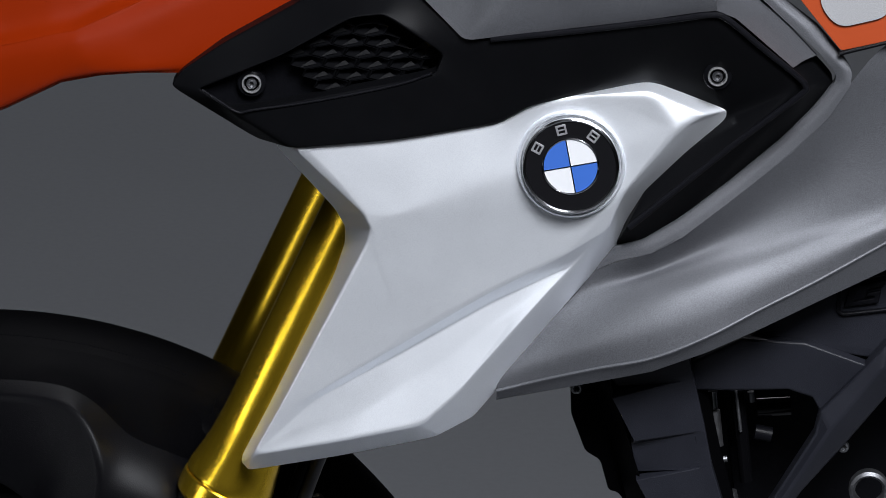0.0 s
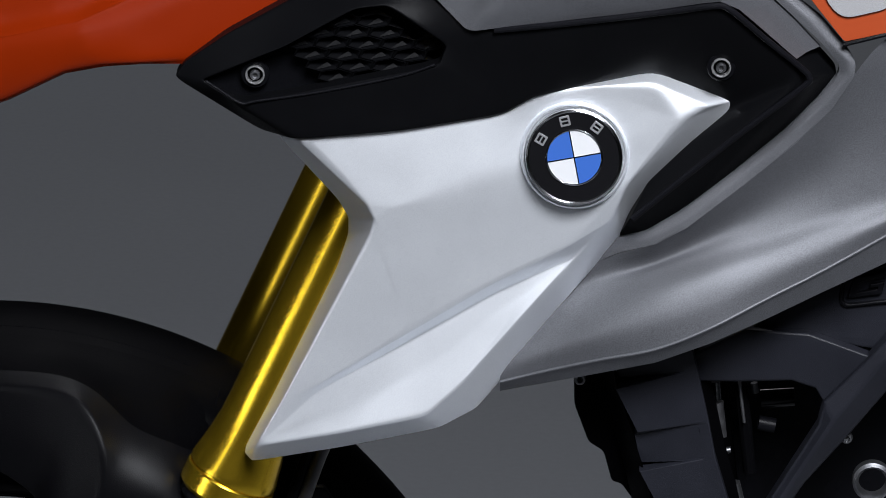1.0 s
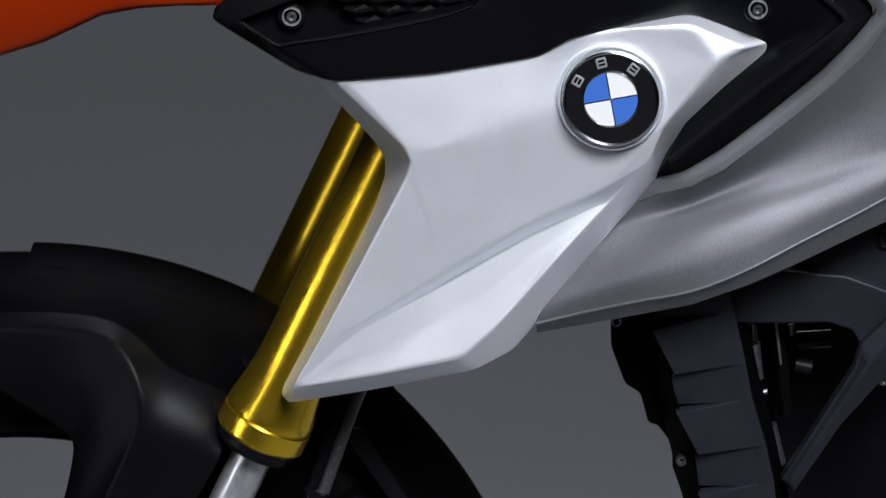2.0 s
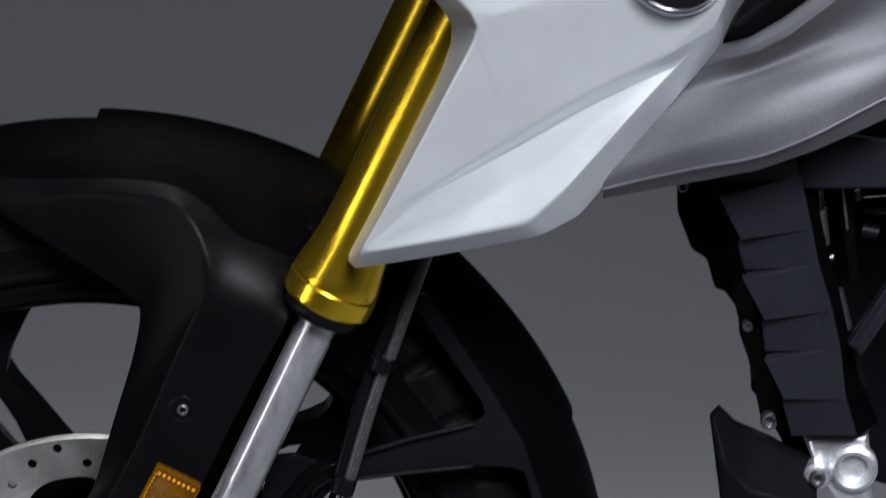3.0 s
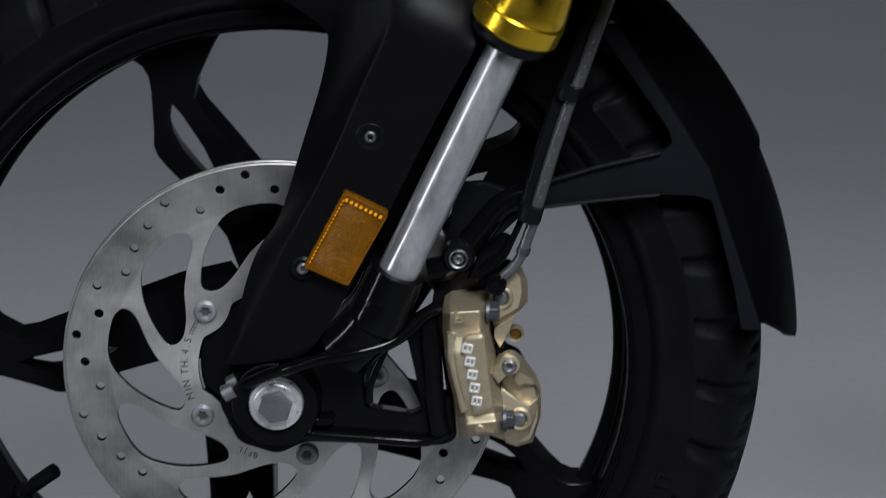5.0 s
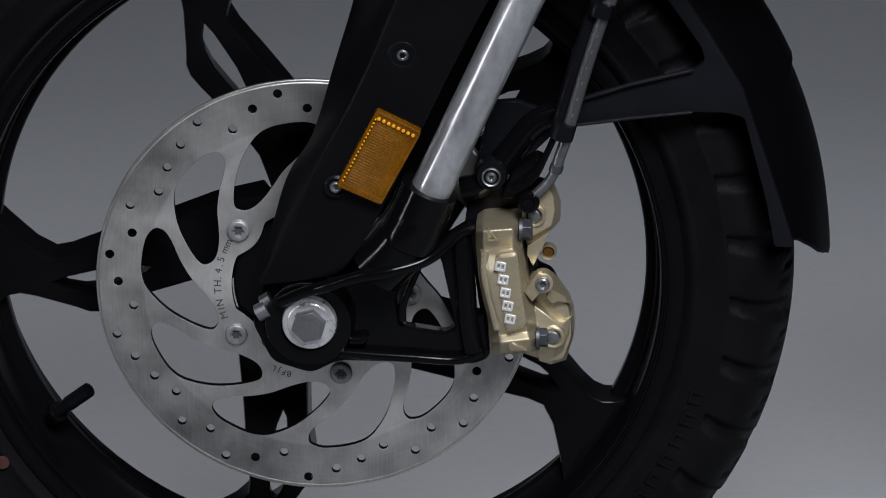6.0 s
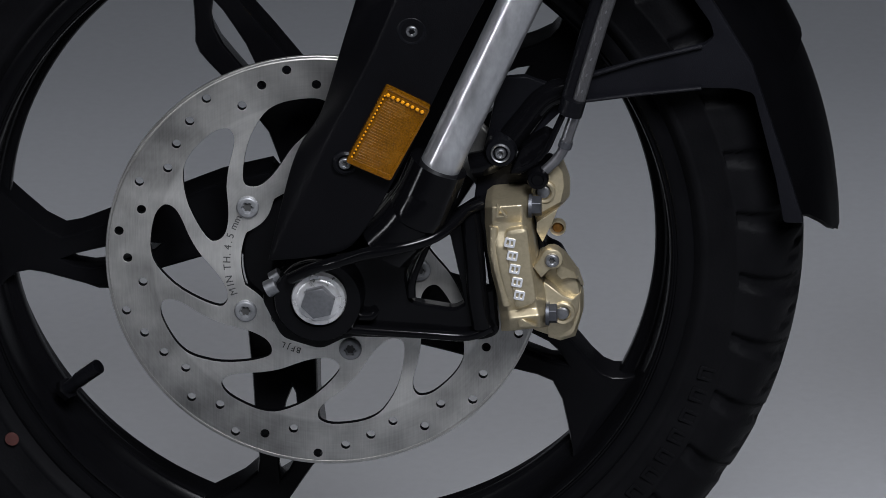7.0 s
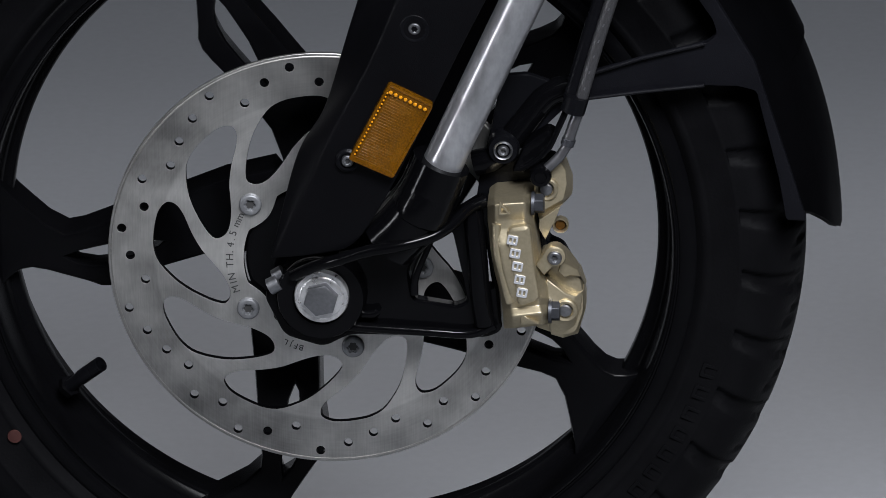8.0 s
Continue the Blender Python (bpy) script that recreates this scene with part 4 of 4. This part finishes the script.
def studs(p, q, n, r):
    made = []
    for k in range(n):
        f = (k + 0.5) / n
        x, z = p[0] + (q[0] - p[0]) * f, p[1] + (q[1] - p[1]) * f
        made.append(lathe([(0.01, -1.6), (r * 0.7, -1.1), (r, 0), (0.01, 0.2)], (x, -140, z), n=8, closed=False))
    return merged(*made)


part("reflector_studs", merged(studs(FRAME_IN[0], FRAME_IN[1], 8, 1.5), studs(FRAME_IN[0], FRAME_IN[3], 18, 0.8)), AMBER_GLINT, reflector)
ribs = []
for k in range(26):
    f = (k + 0.5) / 26
    a = [FRAME_IN[0][i] + (FRAME_IN[3][i] - FRAME_IN[0][i]) * f for i in (0, 1)]
    b = [FRAME_IN[1][i] + (FRAME_IN[2][i] - FRAME_IN[1][i]) * f for i in (0, 1)]
    ribs.append(tube([(a[0] + 2, -138.8, a[1] - 1), (b[0] - 2, -138.6, b[1] + 1)], 0.4, 5))
part("reflector_ribs", merged(*ribs), AMBER, reflector)

# ---- axle and caliper bracket ----
bracket = empty("caliper_bracket", bike)
part("bracket_casting", cut_plate([rounded([(-41, 314), (-28, 337), (26, 351), (84, 375), (106, 390), (113, 390), (122, 292), (111, 287), (49, 287), (18, 287), (0, 277), (-27, 285)], 6),
                                   rounded([(61, 317), (58, 335), (68, 354), (82, 367), (88, 364), (95, 331), (98, 314), (91, 310), (64, 314)], 3), rounded([(107, 368), (109, 368), (115, 325), (110, 324)], 1)], -96, 11, 2.0), BLACK_PAINT, bracket, "gloss black cast caliper bracket", 10)
part("leg_foot", tube(spline([(82, -118, 424), (72, -117, 400), (58, -114, 378), (46, -111, 364)], 5), 20, 28, 22), BLACK_PAINT, bracket, "gloss black cast foot of the fork leg")
part("axle_boss", lathe([(19, -60), (30, -62), (31, -68), (31, -104), (29, -108), (19, -108)], (-1, 0, 318), n=64), BLACK_PAINT, bracket)
for path, r in (([(-19, -112, 336), (-2, -122, 348), (14, -130, 356), (33, -134, 364), (52, -134, 368), (71, -130, 372), (83, -124, 376), (91, -116, 380), (100, -106, 386), (110, -100, 389)], 4.2), ([(15, -100, 296), (26, -101, 295), (73, -101, 293), (101, -100, 292), (117, -100, 299)], 3.4), ([(15, -100, 296), (19, -101, 304), (34, -101, 305), (37, -100, 307)], 3),
                ([(101, -98, 386), (105, -100, 350), (107, -100, 321), (110, -98, 299)], 7), ([(73, -97, 359), (63, -98, 333), (62, -98, 319)], 3)):
    part("bracket_rib", tube(spline(path, 4), r, 12), BLACK_PAINT, bracket)
AX = (0, 321)
axle = part("axle_nut", lathe([(0.01, -106), (18.6, -106), (18.8, -112), (18, -113.4), (15.6, -113.4), (15.2, -113.1), (14.9, -113.5), (13, -114.4), (0.01, -114.6)], (AX[0], 0, AX[1]), n=64, closed=False), RING_STEEL, bracket, "bright steel axle collar with zinc plated hexagon")
part("axle_hexagon", cut_plate([circle(AX[0], AX[1], 12, 6, 0.25)], -120, 8, 1.4), ZINC, axle)
for path, r in (([(-36, -104, 324), (-29, -104, 328)], 6), ([(-33, -100, 330), (-27, -100, 334)], 5)):
    part("clamp_bolt", tube(path, r, 12), ZINC, bracket)
x, z = 122, 424
part("lug", lathe([(4, -70), (10, -72), (11, -78), (11, -92), (9.6, -95), (4, -95)], (x, 0, z), n=40), BLACK_PLASTIC, bracket)
part("lug_ring", lathe([(5, -94), (6.7, -94), (6.7, -96.4), (6.2, -97), (5.4, -96.6), (5, -95)], (x, 0, z), n=40), ZINC, bracket)
torx_bolt("lug_bolt", x, -95, z, 3.8, bracket, ZINC, 3)
part("lug_plate", cut_plate([rounded([(103, 382), (106, 404), (113, 435), (120, 472), (137, 474), (160, 466), (144, 450), (129, 429), (131, 405), (143, 405), (139, 392), (126, 383)], 3)], -80, 6, 1.5), BLACK_PLASTIC, bracket, "black plate behind the lug")
part("lug_arm", tube(spline([(102, -84, 410), (117, -84, 416), (136, -80, 440), (153, -78, 460), (178, -76, 466)], 4), 9, 12), BLACK_PAINT, bracket)

# ---- brake caliper ----
caliper = empty("brake_caliper", bike)
BODY_TOP = [[(112, -100, 391), (117, -108, 395), (137, -108, 397), (143, -98, 394)], [(112, -106, 388), (118, -119, 394), (138, -119, 396), (144, -106, 391)], [(112, -104, 376), (118, -114, 381), (138, -114, 382), (144, -104, 378)], [(113, -104, 369), (119, -115, 375), (139, -115, 376), (144, -102, 372)], [(114, -106, 357), (121, -119, 364), (140, -118, 365), (146, -104, 361)]]
BODY_FOOT = [[(117, -106, 340), (124, -120, 347), (143, -119, 347), (148, -104, 343)], [(121, -106, 324), (128, -119, 331), (146, -118, 332), (153, -104, 329)], [(122, -104, 313), (129, -114, 317), (148, -114, 320), (154, -104, 317)], [(123, -106, 307), (130, -119, 313), (150, -119, 316), (156, -106, 312)], [(123, -100, 296), (130, -109, 300), (150, -109, 303), (156, -99, 300)]]
BODY_ROWS = BODY_TOP + BODY_FOOT
BODY_FACES = [(4 * r + c, 4 * r + c + 1, 4 * r + c + 5, 4 * r + c + 4) for r in range(9) for c in range(3)]
smoothed(part("caliper_body", moulded([p for row in BODY_ROWS for p in row], BODY_FACES, 30, [((8, 9, 10, 11), 0.35), ((12, 13, 14, 15), 0.3), ((28, 29, 30, 31), 0.35), ((1, 5, 9, 13, 17, 21, 25, 29, 33, 37), 0.3), ((2, 6, 10, 14, 18, 22, 26, 30, 34, 38), 0.3)], 0.45), CALIPER_GOLD, caliper, "champagne anodised brake caliper body", 180, False))
# black filler: the shade round the pads is put into its colour
part("recess_block", cut_plate([rounded([(137, 408), (152, 412), (160, 408), (162, 390), (157, 374), (150, 359), (152, 350), (162, 346), (168, 334), (172, 322), (172, 307), (167, 291), (143, 294), (141, 369), (131, 391)], 4)], -80, 24, 3), BLACK_PLASTIC, caliper, "black block that stands for the shaded recess and its pads")
part("outer_half", cut_plate([rounded([(148, 351), (163, 348), (170, 339), (175, 331), (177, 320), (177.5, 307), (172, 290), (161, 288), (143, 294)], 4)], -92, 22, 3), CALIPER_GOLD, caliper)
part("upper_half", cut_plate([rounded([(146, 405), (160, 414), (165, 400), (161, 385), (152, 366), (146, 372)], 3)], -90, 12, 2), CALIPER_GOLD, caliper)
UPPER_ARM = [(154, -97, 411), (160, -96, 418), (164, -95, 411), (165, -95, 401), (163, -98, 391), (158, -99, 377), (151, -100, 362), (147, -103, 371), (146, -103, 382), (146, -103, 394), (146, -96, 377), (162, -94, 386), (147, -102, 377), (161, -99, 386), (168, -80, 398), (168, -80, 388), (163, -82, 413), (164, -84, 384)]
part("outer_arm", facets(UPPER_ARM, [(0, 1, 2, 3, 4, 8, 9), (8, 4, 11, 10), (10, 11, 13, 12), (12, 13, 5, 6, 7), (1, 16, 2), (2, 16, 14), (2, 14, 15, 3), (3, 15, 4), (4, 15, 17, 11), (11, 17, 13)], back=10, bevel=0.9), CALIPER_GOLD, caliper, "faceted champagne arm with a cut groove")
part("outer_rib", facets([(162, -101, 347), (173, -92, 337), (175, -94, 333), (168, -99, 336), (164, -101, 335), (160, -102, 340), (174, -84, 335), (178, -80, 321)], [(0, 1, 2, 3, 4, 5), (1, 6, 7, 2)], back=9, bevel=0.9), CALIPER_GOLD, caliper)
LOWER_ARM = [(152, -101, 334), (165, -99, 323), (172, -97, 320), (177, -90, 323), (178, -82, 316), (178, -80, 304), (173, -84, 287), (163, -88, 285), (155, -94, 290), (169, -101, 307), (151, -103, 316), (175, -93, 310)]
part("outer_arm", facets(LOWER_ARM, [(0, 1, 9, 10), (1, 2, 9), (2, 3, 11, 9), (3, 4, 5, 11), (11, 5, 6), (9, 11, 6), (9, 6, 7), (9, 7, 8, 10)], back=12, bevel=1.2), CALIPER_GOLD, caliper)


def hex_bolt(x0, x1, y, z, r):
    """A hexagon head and its washer, seen from the side, with its axis along the bike."""
    head = tube([(x0 + 2, y, z), (x1, y, z + 0.3)], r, 6)
    head.transform(Matrix.Translation((0, y * MM, z * MM)) @ pose(0, 0, 0, 40) @ Matrix.Translation((0, -y * MM, -z * MM)))
    bmesh.ops.bevel(head, geom=list(head.edges), offset=0.5 * MM, segments=2, profile=0.5, affect="EDGES")
    bolt = part("hex_head", head, BOLT_STEEL, caliper, "dull steel hexagon bolt head")
    part("washer", tube([(x0, y, z), (x0 + 2.2, y, z)], r + 1.2, 24), BOLT_STEEL, bolt)


hex_bolt(142, 150.5, -107, 391, 7)
hex_bolt(154, 161.5, -107, 313, 7)
for x, z in ((151.5, 399), (165, 311)):
    part("pin_seat", lathe([(4.6, -92), (8.2, -94), (8.2, -101.5), (7.2, -102.6), (5.6, -102.2), (4.6, -99)], (x, 0, z), n=28), CALIPER_GOLD, caliper)
    part("slide_pin", lathe([(0.01, -94), (4.4, -94), (4.4, -102), (3.6, -103), (0.01, -103.4)], (x, 0, z), n=24, closed=False), ZINC, caliper)
part("bolt_boss", cut_plate([[(145, 348), (151, 340.5)] + [(158 + 7.6 * math.cos(radians(a)), 354.5 + 7.6 * math.sin(radians(a))) for a in range(-100, 161, 20)]], -112, 11, 1.6), CALIPER_GOLD, caliper)
torx_bolt("torx_screw", 158, -111.6, 354, 5.0, caliper, ZINC, 3)
part("bleed_cup", lathe([(3.9, -80), (5.4, -81), (5.6, -86), (5.1, -87.4), (4.4, -87.2), (3.9, -85)], (160.5, 0, 367), n=28), CALIPER_GOLD, caliper)
part("bleed_nipple", lathe([(0.01, -80), (3.9, -80), (3.9, -84), (3.2, -85), (0.01, -85.4)], (160.5, 0, 367), n=24, closed=False), BRASS, caliper, "brown brass bleed fitting")
RIB = [(126, 378), (142, 381), (145, 351), (149, 326), (134, 320), (129, 347)]
part("letter_rib", cut_plate([rounded(RIB, 5)], -120.9, 8, 3.0), CALIPER_GOLD, caliper)
part("cast_arrow", cut_plate([[(121, 397), (128.5, 387.6), (120.5, 386.6)], [(122.4, 393), (126, 388.4), (122, 388)]], -119.6, 2.4, 0.4), CALIPER_GOLD, caliper)
part("cast_ridge", tube(spline([(119, -113, 378), (119.5, -114.5, 360), (123.5, -115, 342), (128, -114.5, 322)], 5), 3.4, 12), CALIPER_GOLD, caliper)
part("foot_rib", facets([(134, -116, 316), (141, -120, 312), (148, -117, 307), (136, -117, 306)], [(0, 1, 3), (1, 2, 3)], back=6, bevel=0.8), CALIPER_GOLD, caliper)
MARKS = [(130, 369.5), (131.8, 360), (133.4, 350.5), (135, 341), (136.6, 331.5)]
for x, z in MARKS:
    mark = cut_plate([rounded([(-4.2, -3.7), (4.2, -3.7), (4.2, 3.7), (-4.2, 3.7)], 1.2, 2), rounded([(-2.6, -1.9), (-0.6, -1.9), (-0.6, 1.9), (-2.6, 1.9)], 0.4, 1), rounded([(0.8, -1.9), (2.6, -1.9), (2.6, 1.9), (0.8, 1.9)], 0.4, 1)], -0.6, 1.6, 0.25)
    mark.transform(Matrix.Translation((x * MM, -121.2 * MM, z * MM)) @ pose(0, 0, 0, 0, 10, 0) @ Matrix.Diagonal((0.86, 1, 0.9, 1)))
    part("caliper_mark", mark, MARK_SILVER, caliper, "plain silver mark")

# ---- brake hose ----
hose = empty("brake_hose", bike)
HOSE_PATH = spline([(233, -92, 642), (222, -96, 617), (211, -99, 584), (201, -101, 553), (198, -102, 548), (186, -103, 508), (174, -104, 463)], 4)
part("grey_hose", tube(HOSE_PATH, 4.4, 14), HOSE, hose, "grey braided brake hose")
part("black_hose", tube([(x - 7.5, y + 3, z + 1) for x, y, z in HOSE_PATH], 4.6, 12), BLACK_PLASTIC, hose)
for t in ([(199, -102, 553), (197, -102, 544)], [(175, -104, 468), (172, -104, 457)]):
    part("hose_clip", tube([(x - 3, y - 0.5, z) for x, y, z in t], 8.5, 12), BLACK_PLASTIC, hose)
part("crimp", tube([(173, -104, 457), (169, -104.5, 445), (166, -105, 435)], 3.9, 16), DARK_STEEL, hose, "steel hose crimp sleeve")
part("crimp_collar", tube([(167, -105, 437.5), (165.5, -105, 433)], 4.7, 16), BOLT_STEEL, hose)
part("elbow", tube(spline([(166, -105, 435), (164, -105, 430), (159, -106, 423), (149, -106.5, 413)], 4), 3.5, 14), DARK_STEEL, hose)
x, z = 148, 411.5
part("banjo_bolt", lathe([(0.01, -100), (7.2, -100), (7.5, -103), (7.5, -110), (6.4, -112.4), (4.4, -112.8), (3.8, -111.6), (0.01, -111.4)], (x, 0, z), n=24, closed=False), BLACK_PAINT, hose)
part("cable_connector", cut_plate([rounded([(128, 409), (136, 428), (143, 434), (152, 440), (158, 437), (155, 428), (145, 416), (136, 408)], 2)], -97, 16, 2), BLACK_PAINT, hose, "gloss black cable connector")
part("sensor_cable", tube(spline([(134, -106, 415), (144, -107, 421), (153, -107, 431), (159, -106, 444), (164, -105, 456), (166, -104, 465)], 5), 2.2, 10), BLACK_PAINT, hose, "thin gloss black sensor cable")
for k in range(16):
    p = np.array(HOSE_PATH[8 + k]) if 8 + k < len(HOSE_PATH) else np.array(HOSE_PATH[-1])
    mark = cut_plate([[(-0.45, -1.1), (0.45, -1.1), (0.45, 1.1), (-0.45, 1.1)]], 0, 0.2)
    mark.transform(Matrix.Translation((p[0] * MM, (p[1] - 4.45) * MM, p[2] * MM)) @ pose(0, 0, 0, 0, 24, 0))
    part("hose_print", mark, ZINC, hose)

# ---- radiator shroud ----
shroud = empty("radiator_shroud", bike)
LEFT = [(402, -150, 749), (408, -150, 715), (415, -150, 686), (426, -150, 654), (434, -150, 629), (442, -150, 598), (449, -150, 572), (456, -148, 543), (461, -146, 519)]
RIGHT = [(452, -160, 765), (459, -160, 729), (462, -160, 701), (470, -160, 669), (476, -160, 643), (485, -160, 613), (491, -160, 588), (501, -158, 549), (513, -156, 523)]
PLATE = [(406, -150, 723), (417, -142, 690), (415, -153, 686), (428, -148, 653), (432, -142, 632), (432, -153, 630), (445, -148, 599), (448, -142, 576), (448, -153, 574), (460, -150, 545), (467, -146, 519), (461, -160, 731), (468, -160, 701), (476, -159, 667), (481, -160, 643), (491, -159, 611), (497, -160, 586), (502, -160, 550), (510, -156, 524), (460, -159, 701), (474, -159, 642), (488, -159, 585), (430, -154, 657), (447, -154, 602), (461, -155, 548)]
part("shroud_plate", facets(PLATE, [(0, 11, 12, 19, 1), (2, 19, 12, 13, 22), (22, 13, 3), (3, 13, 14, 20, 4), (5, 20, 14, 15, 23), (23, 15, 6), (6, 15, 16, 21, 7), (8, 21, 16, 17, 24), (24, 17, 9), (9, 17, 18, 10)], back=12, bevel=1.0), GREY_PLASTIC, shroud, "dark blue-grey plastic shroud with wedge-shaped slots")
# side, edge and core are blacker than the slotted plate
part("shroud_side", facets([(x - 14, y + 35, z + 2) for x, y, z in LEFT] + [(x + 1, y + 3, z) for x, y, z in LEFT], [(k, k + 1, k + 10, k + 9) for k in range(8)], back=10), BLACK_AND_SHADE, shroud)
part("shroud_edge", facets([(x - 2, y + 3, z) for x, y, z in RIGHT] + [(x + 11, y + 22, z + 3) for x, y, z in RIGHT], [(k, k + 1, k + 10, k + 9) for k in range(8)], back=10), BLACK_AND_SHADE, shroud)
part("radiator_core", cut_plate([rounded([(388, 683), (389, 659), (399, 633), (409, 627), (415, 606), (421, 605), (435, 586), (431, 578), (442, 547), (440, 537), (447, 528), (452, 519), (471, 484), (517, 469), (487, 689)], 3)], -105, 40, 2), BLACK_AND_SHADE, shroud)
for p, r in (((437, -130, 591), 3.8), ((453, -130, 525), 6.5), ((392, -120, 683), 4)):
    torx_bolt("shroud_bolt", p[0], p[1], p[2], r, shroud, ZINC, 6)

# ---- frame and engine ----
engine = empty("engine", bike)
part("engine_case", cut_plate([rounded([(451, 714), (641, 819), (726, 586), (639, 423), (504, 460), (447, 579)], 20)], -60, 120, 8), BLACK_PLASTIC, engine, "black engine case in shadow")
part("frame_plate", facets([(463, -150, 709), (498, -154, 729), (539, -158, 728), (580, -160, 714), (550, -156, 681), (545, -153, 689), (529, -152, 694), (494, -150, 692), (468, -148, 691), (537, -157, 718), (497, -154, 719)], [(0, 1, 10), (1, 2, 9, 10), (2, 3, 9), (3, 4, 5, 9), (9, 5, 6, 7, 10), (10, 7, 8, 0)], back=12, bevel=2), GREY_PLASTIC, engine, "dark grey frame side plate")
part("strut", facets([(616, -164, 756), (590, -166, 730), (579, -166, 716), (550, -162, 683), (547, -158, 666), (502, -152, 585), (511, -152, 577), (540, -154, 625), (566, -158, 658), (593, -160, 694), (618, -160, 718), (588, -170, 715), (557, -166, 672), (509, -156, 587)], [(0, 1, 11, 10), (1, 2, 3, 12, 11), (3, 4, 5, 13, 12), (5, 6, 13), (6, 7, 8, 12, 13), (8, 9, 11, 12), (9, 10, 11)], back=14, bevel=2), GREY_PLASTIC, engine, "dark grey diagonal frame strut")
part("side_cover", cut_plate([rounded([(484, 715), (529, 748), (590, 781), (650, 800), (655, 713), (578, 716), (530, 724)], 4)], -148, 8, 2), GREY_PLASTIC, engine, "dark plastic cover below the tank")
plate = [(558, 748), (559, 764), (565, 769), (640, 787), (645, 756), (562, 744)]
part("nameplate", cut_plate([rounded(plate, 2.5), rounded([(560.5, 749), (561.5, 762.5), (566, 767), (637, 784), (641, 757.5), (563, 746.5)], 2)], -151, 4, 1), DARK_PLASTIC, engine)
part("nameplate_letter", cut_plate([rounded([(563.5, 751), (566.5, 763.5), (569, 764.8), (590, 769.8), (589, 766), (571.5, 762), (569, 754.6), (582, 757.4), (582.6, 759), (577, 758), (577.6, 760.6), (587, 762.6), (585.5, 754.4)], 0.5, 2)], -152, 5, 0.7), DARK_PLASTIC, engine, "raised letter G")
for path, r, mat in (([(481, -125, 684), (482, -125, 672)], 4.2, CHROME), ([(482, -125, 670), (485, -125, 646)], 4.4, DARK_STEEL), ([(497, -125, 684), (501, -125, 654), (505, -125, 622)], 4.6, BLACK_PAINT), ([(496, -131, 686), (500, -131, 658)], 1.2, ZINC), ([(506, -120, 682), (507, -120, 675)], 2.4, DARK_STEEL), ([(486, -125, 636), (492, -125, 637)], 2.2, ZINC), ([(493, -125, 614), (500, -125, 587)], 6, ZINC),
                     ([(511, -110, 668), (533, -110, 670)], 7, BLACK_PAINT), ([(510, -112, 652), (521, -112, 650)], 5, DARK_PLASTIC)):
    part("engine_rod", tube(path, r, 12), mat, engine)
part("cylinder_casting", facets([(474, -140, 518), (518, -140, 518), (524, -138, 471), (499, -140, 467), (487, -144, 488)], [(0, 1, 2, 3, 4)], back=60, bevel=6), CAST_ALLOY, engine, "bare cast alloy cylinder")
p = (485, -146, 493)
part("casting_boss", lathe([(0.01, 10), (9, 8), (9, -4), (7, -6), (0.01, -6)], p, n=32, closed=False), CAST_ALLOY, engine)
torx_bolt("casting_bolt", p[0], p[1] - 6, p[2], 5.5, engine, ZINC, 5)
p = (509, -140, 496)
part("casting_ring", lathe([(9, 4), (16, 4), (16, -3), (13, -5), (10, -4), (9, -1)], p, n=40), CAST_ALLOY, engine)
p = (584, -150, 626)
part("engine_ring", lathe([(9, 6), (13, 6), (13, -2), (11, -4), (9, -1)], p, n=40), ZINC, engine)
p = (566, -150, 656)
torx_bolt("engine_bolt", p[0], p[1], p[2], 4, engine, ZINC, 4)

# ---- engine guard ----
belly = empty("engine_guard", bike)
part("guard_blade", facets([(413, -160, 535), (419, -158, 541), (430, -152, 528), (451, -146, 517), (485, -140, 497), (485, -165, 475), (440, -170, 487), (422, -170, 507), (422, -168, 474), (433, -165, 439), (454, -165, 410), (488, -165, 387)], [(0, 1, 2, 7), (2, 3, 6, 7), (3, 4, 5, 6), (0, 7, 8), (7, 6, 9, 8), (6, 5, 11, 10, 9)], back=10, bevel=4), BLACK_PLASTIC, belly, "black plastic engine guard blade")
part("guard_inset", cut_plate([rounded([(452, 480), (485, 474), (487, 414), (463, 438)], 3)], -174, 6, 1.5), DARK_PLASTIC, belly)
part("guard_base", cut_plate([rounded([(432, 423), (427, 410), (433, 392), (444, 376), (467, 363), (502, 353), (500, 418)], 8)], -120, 60, 5), BLACK_PLASTIC, belly)
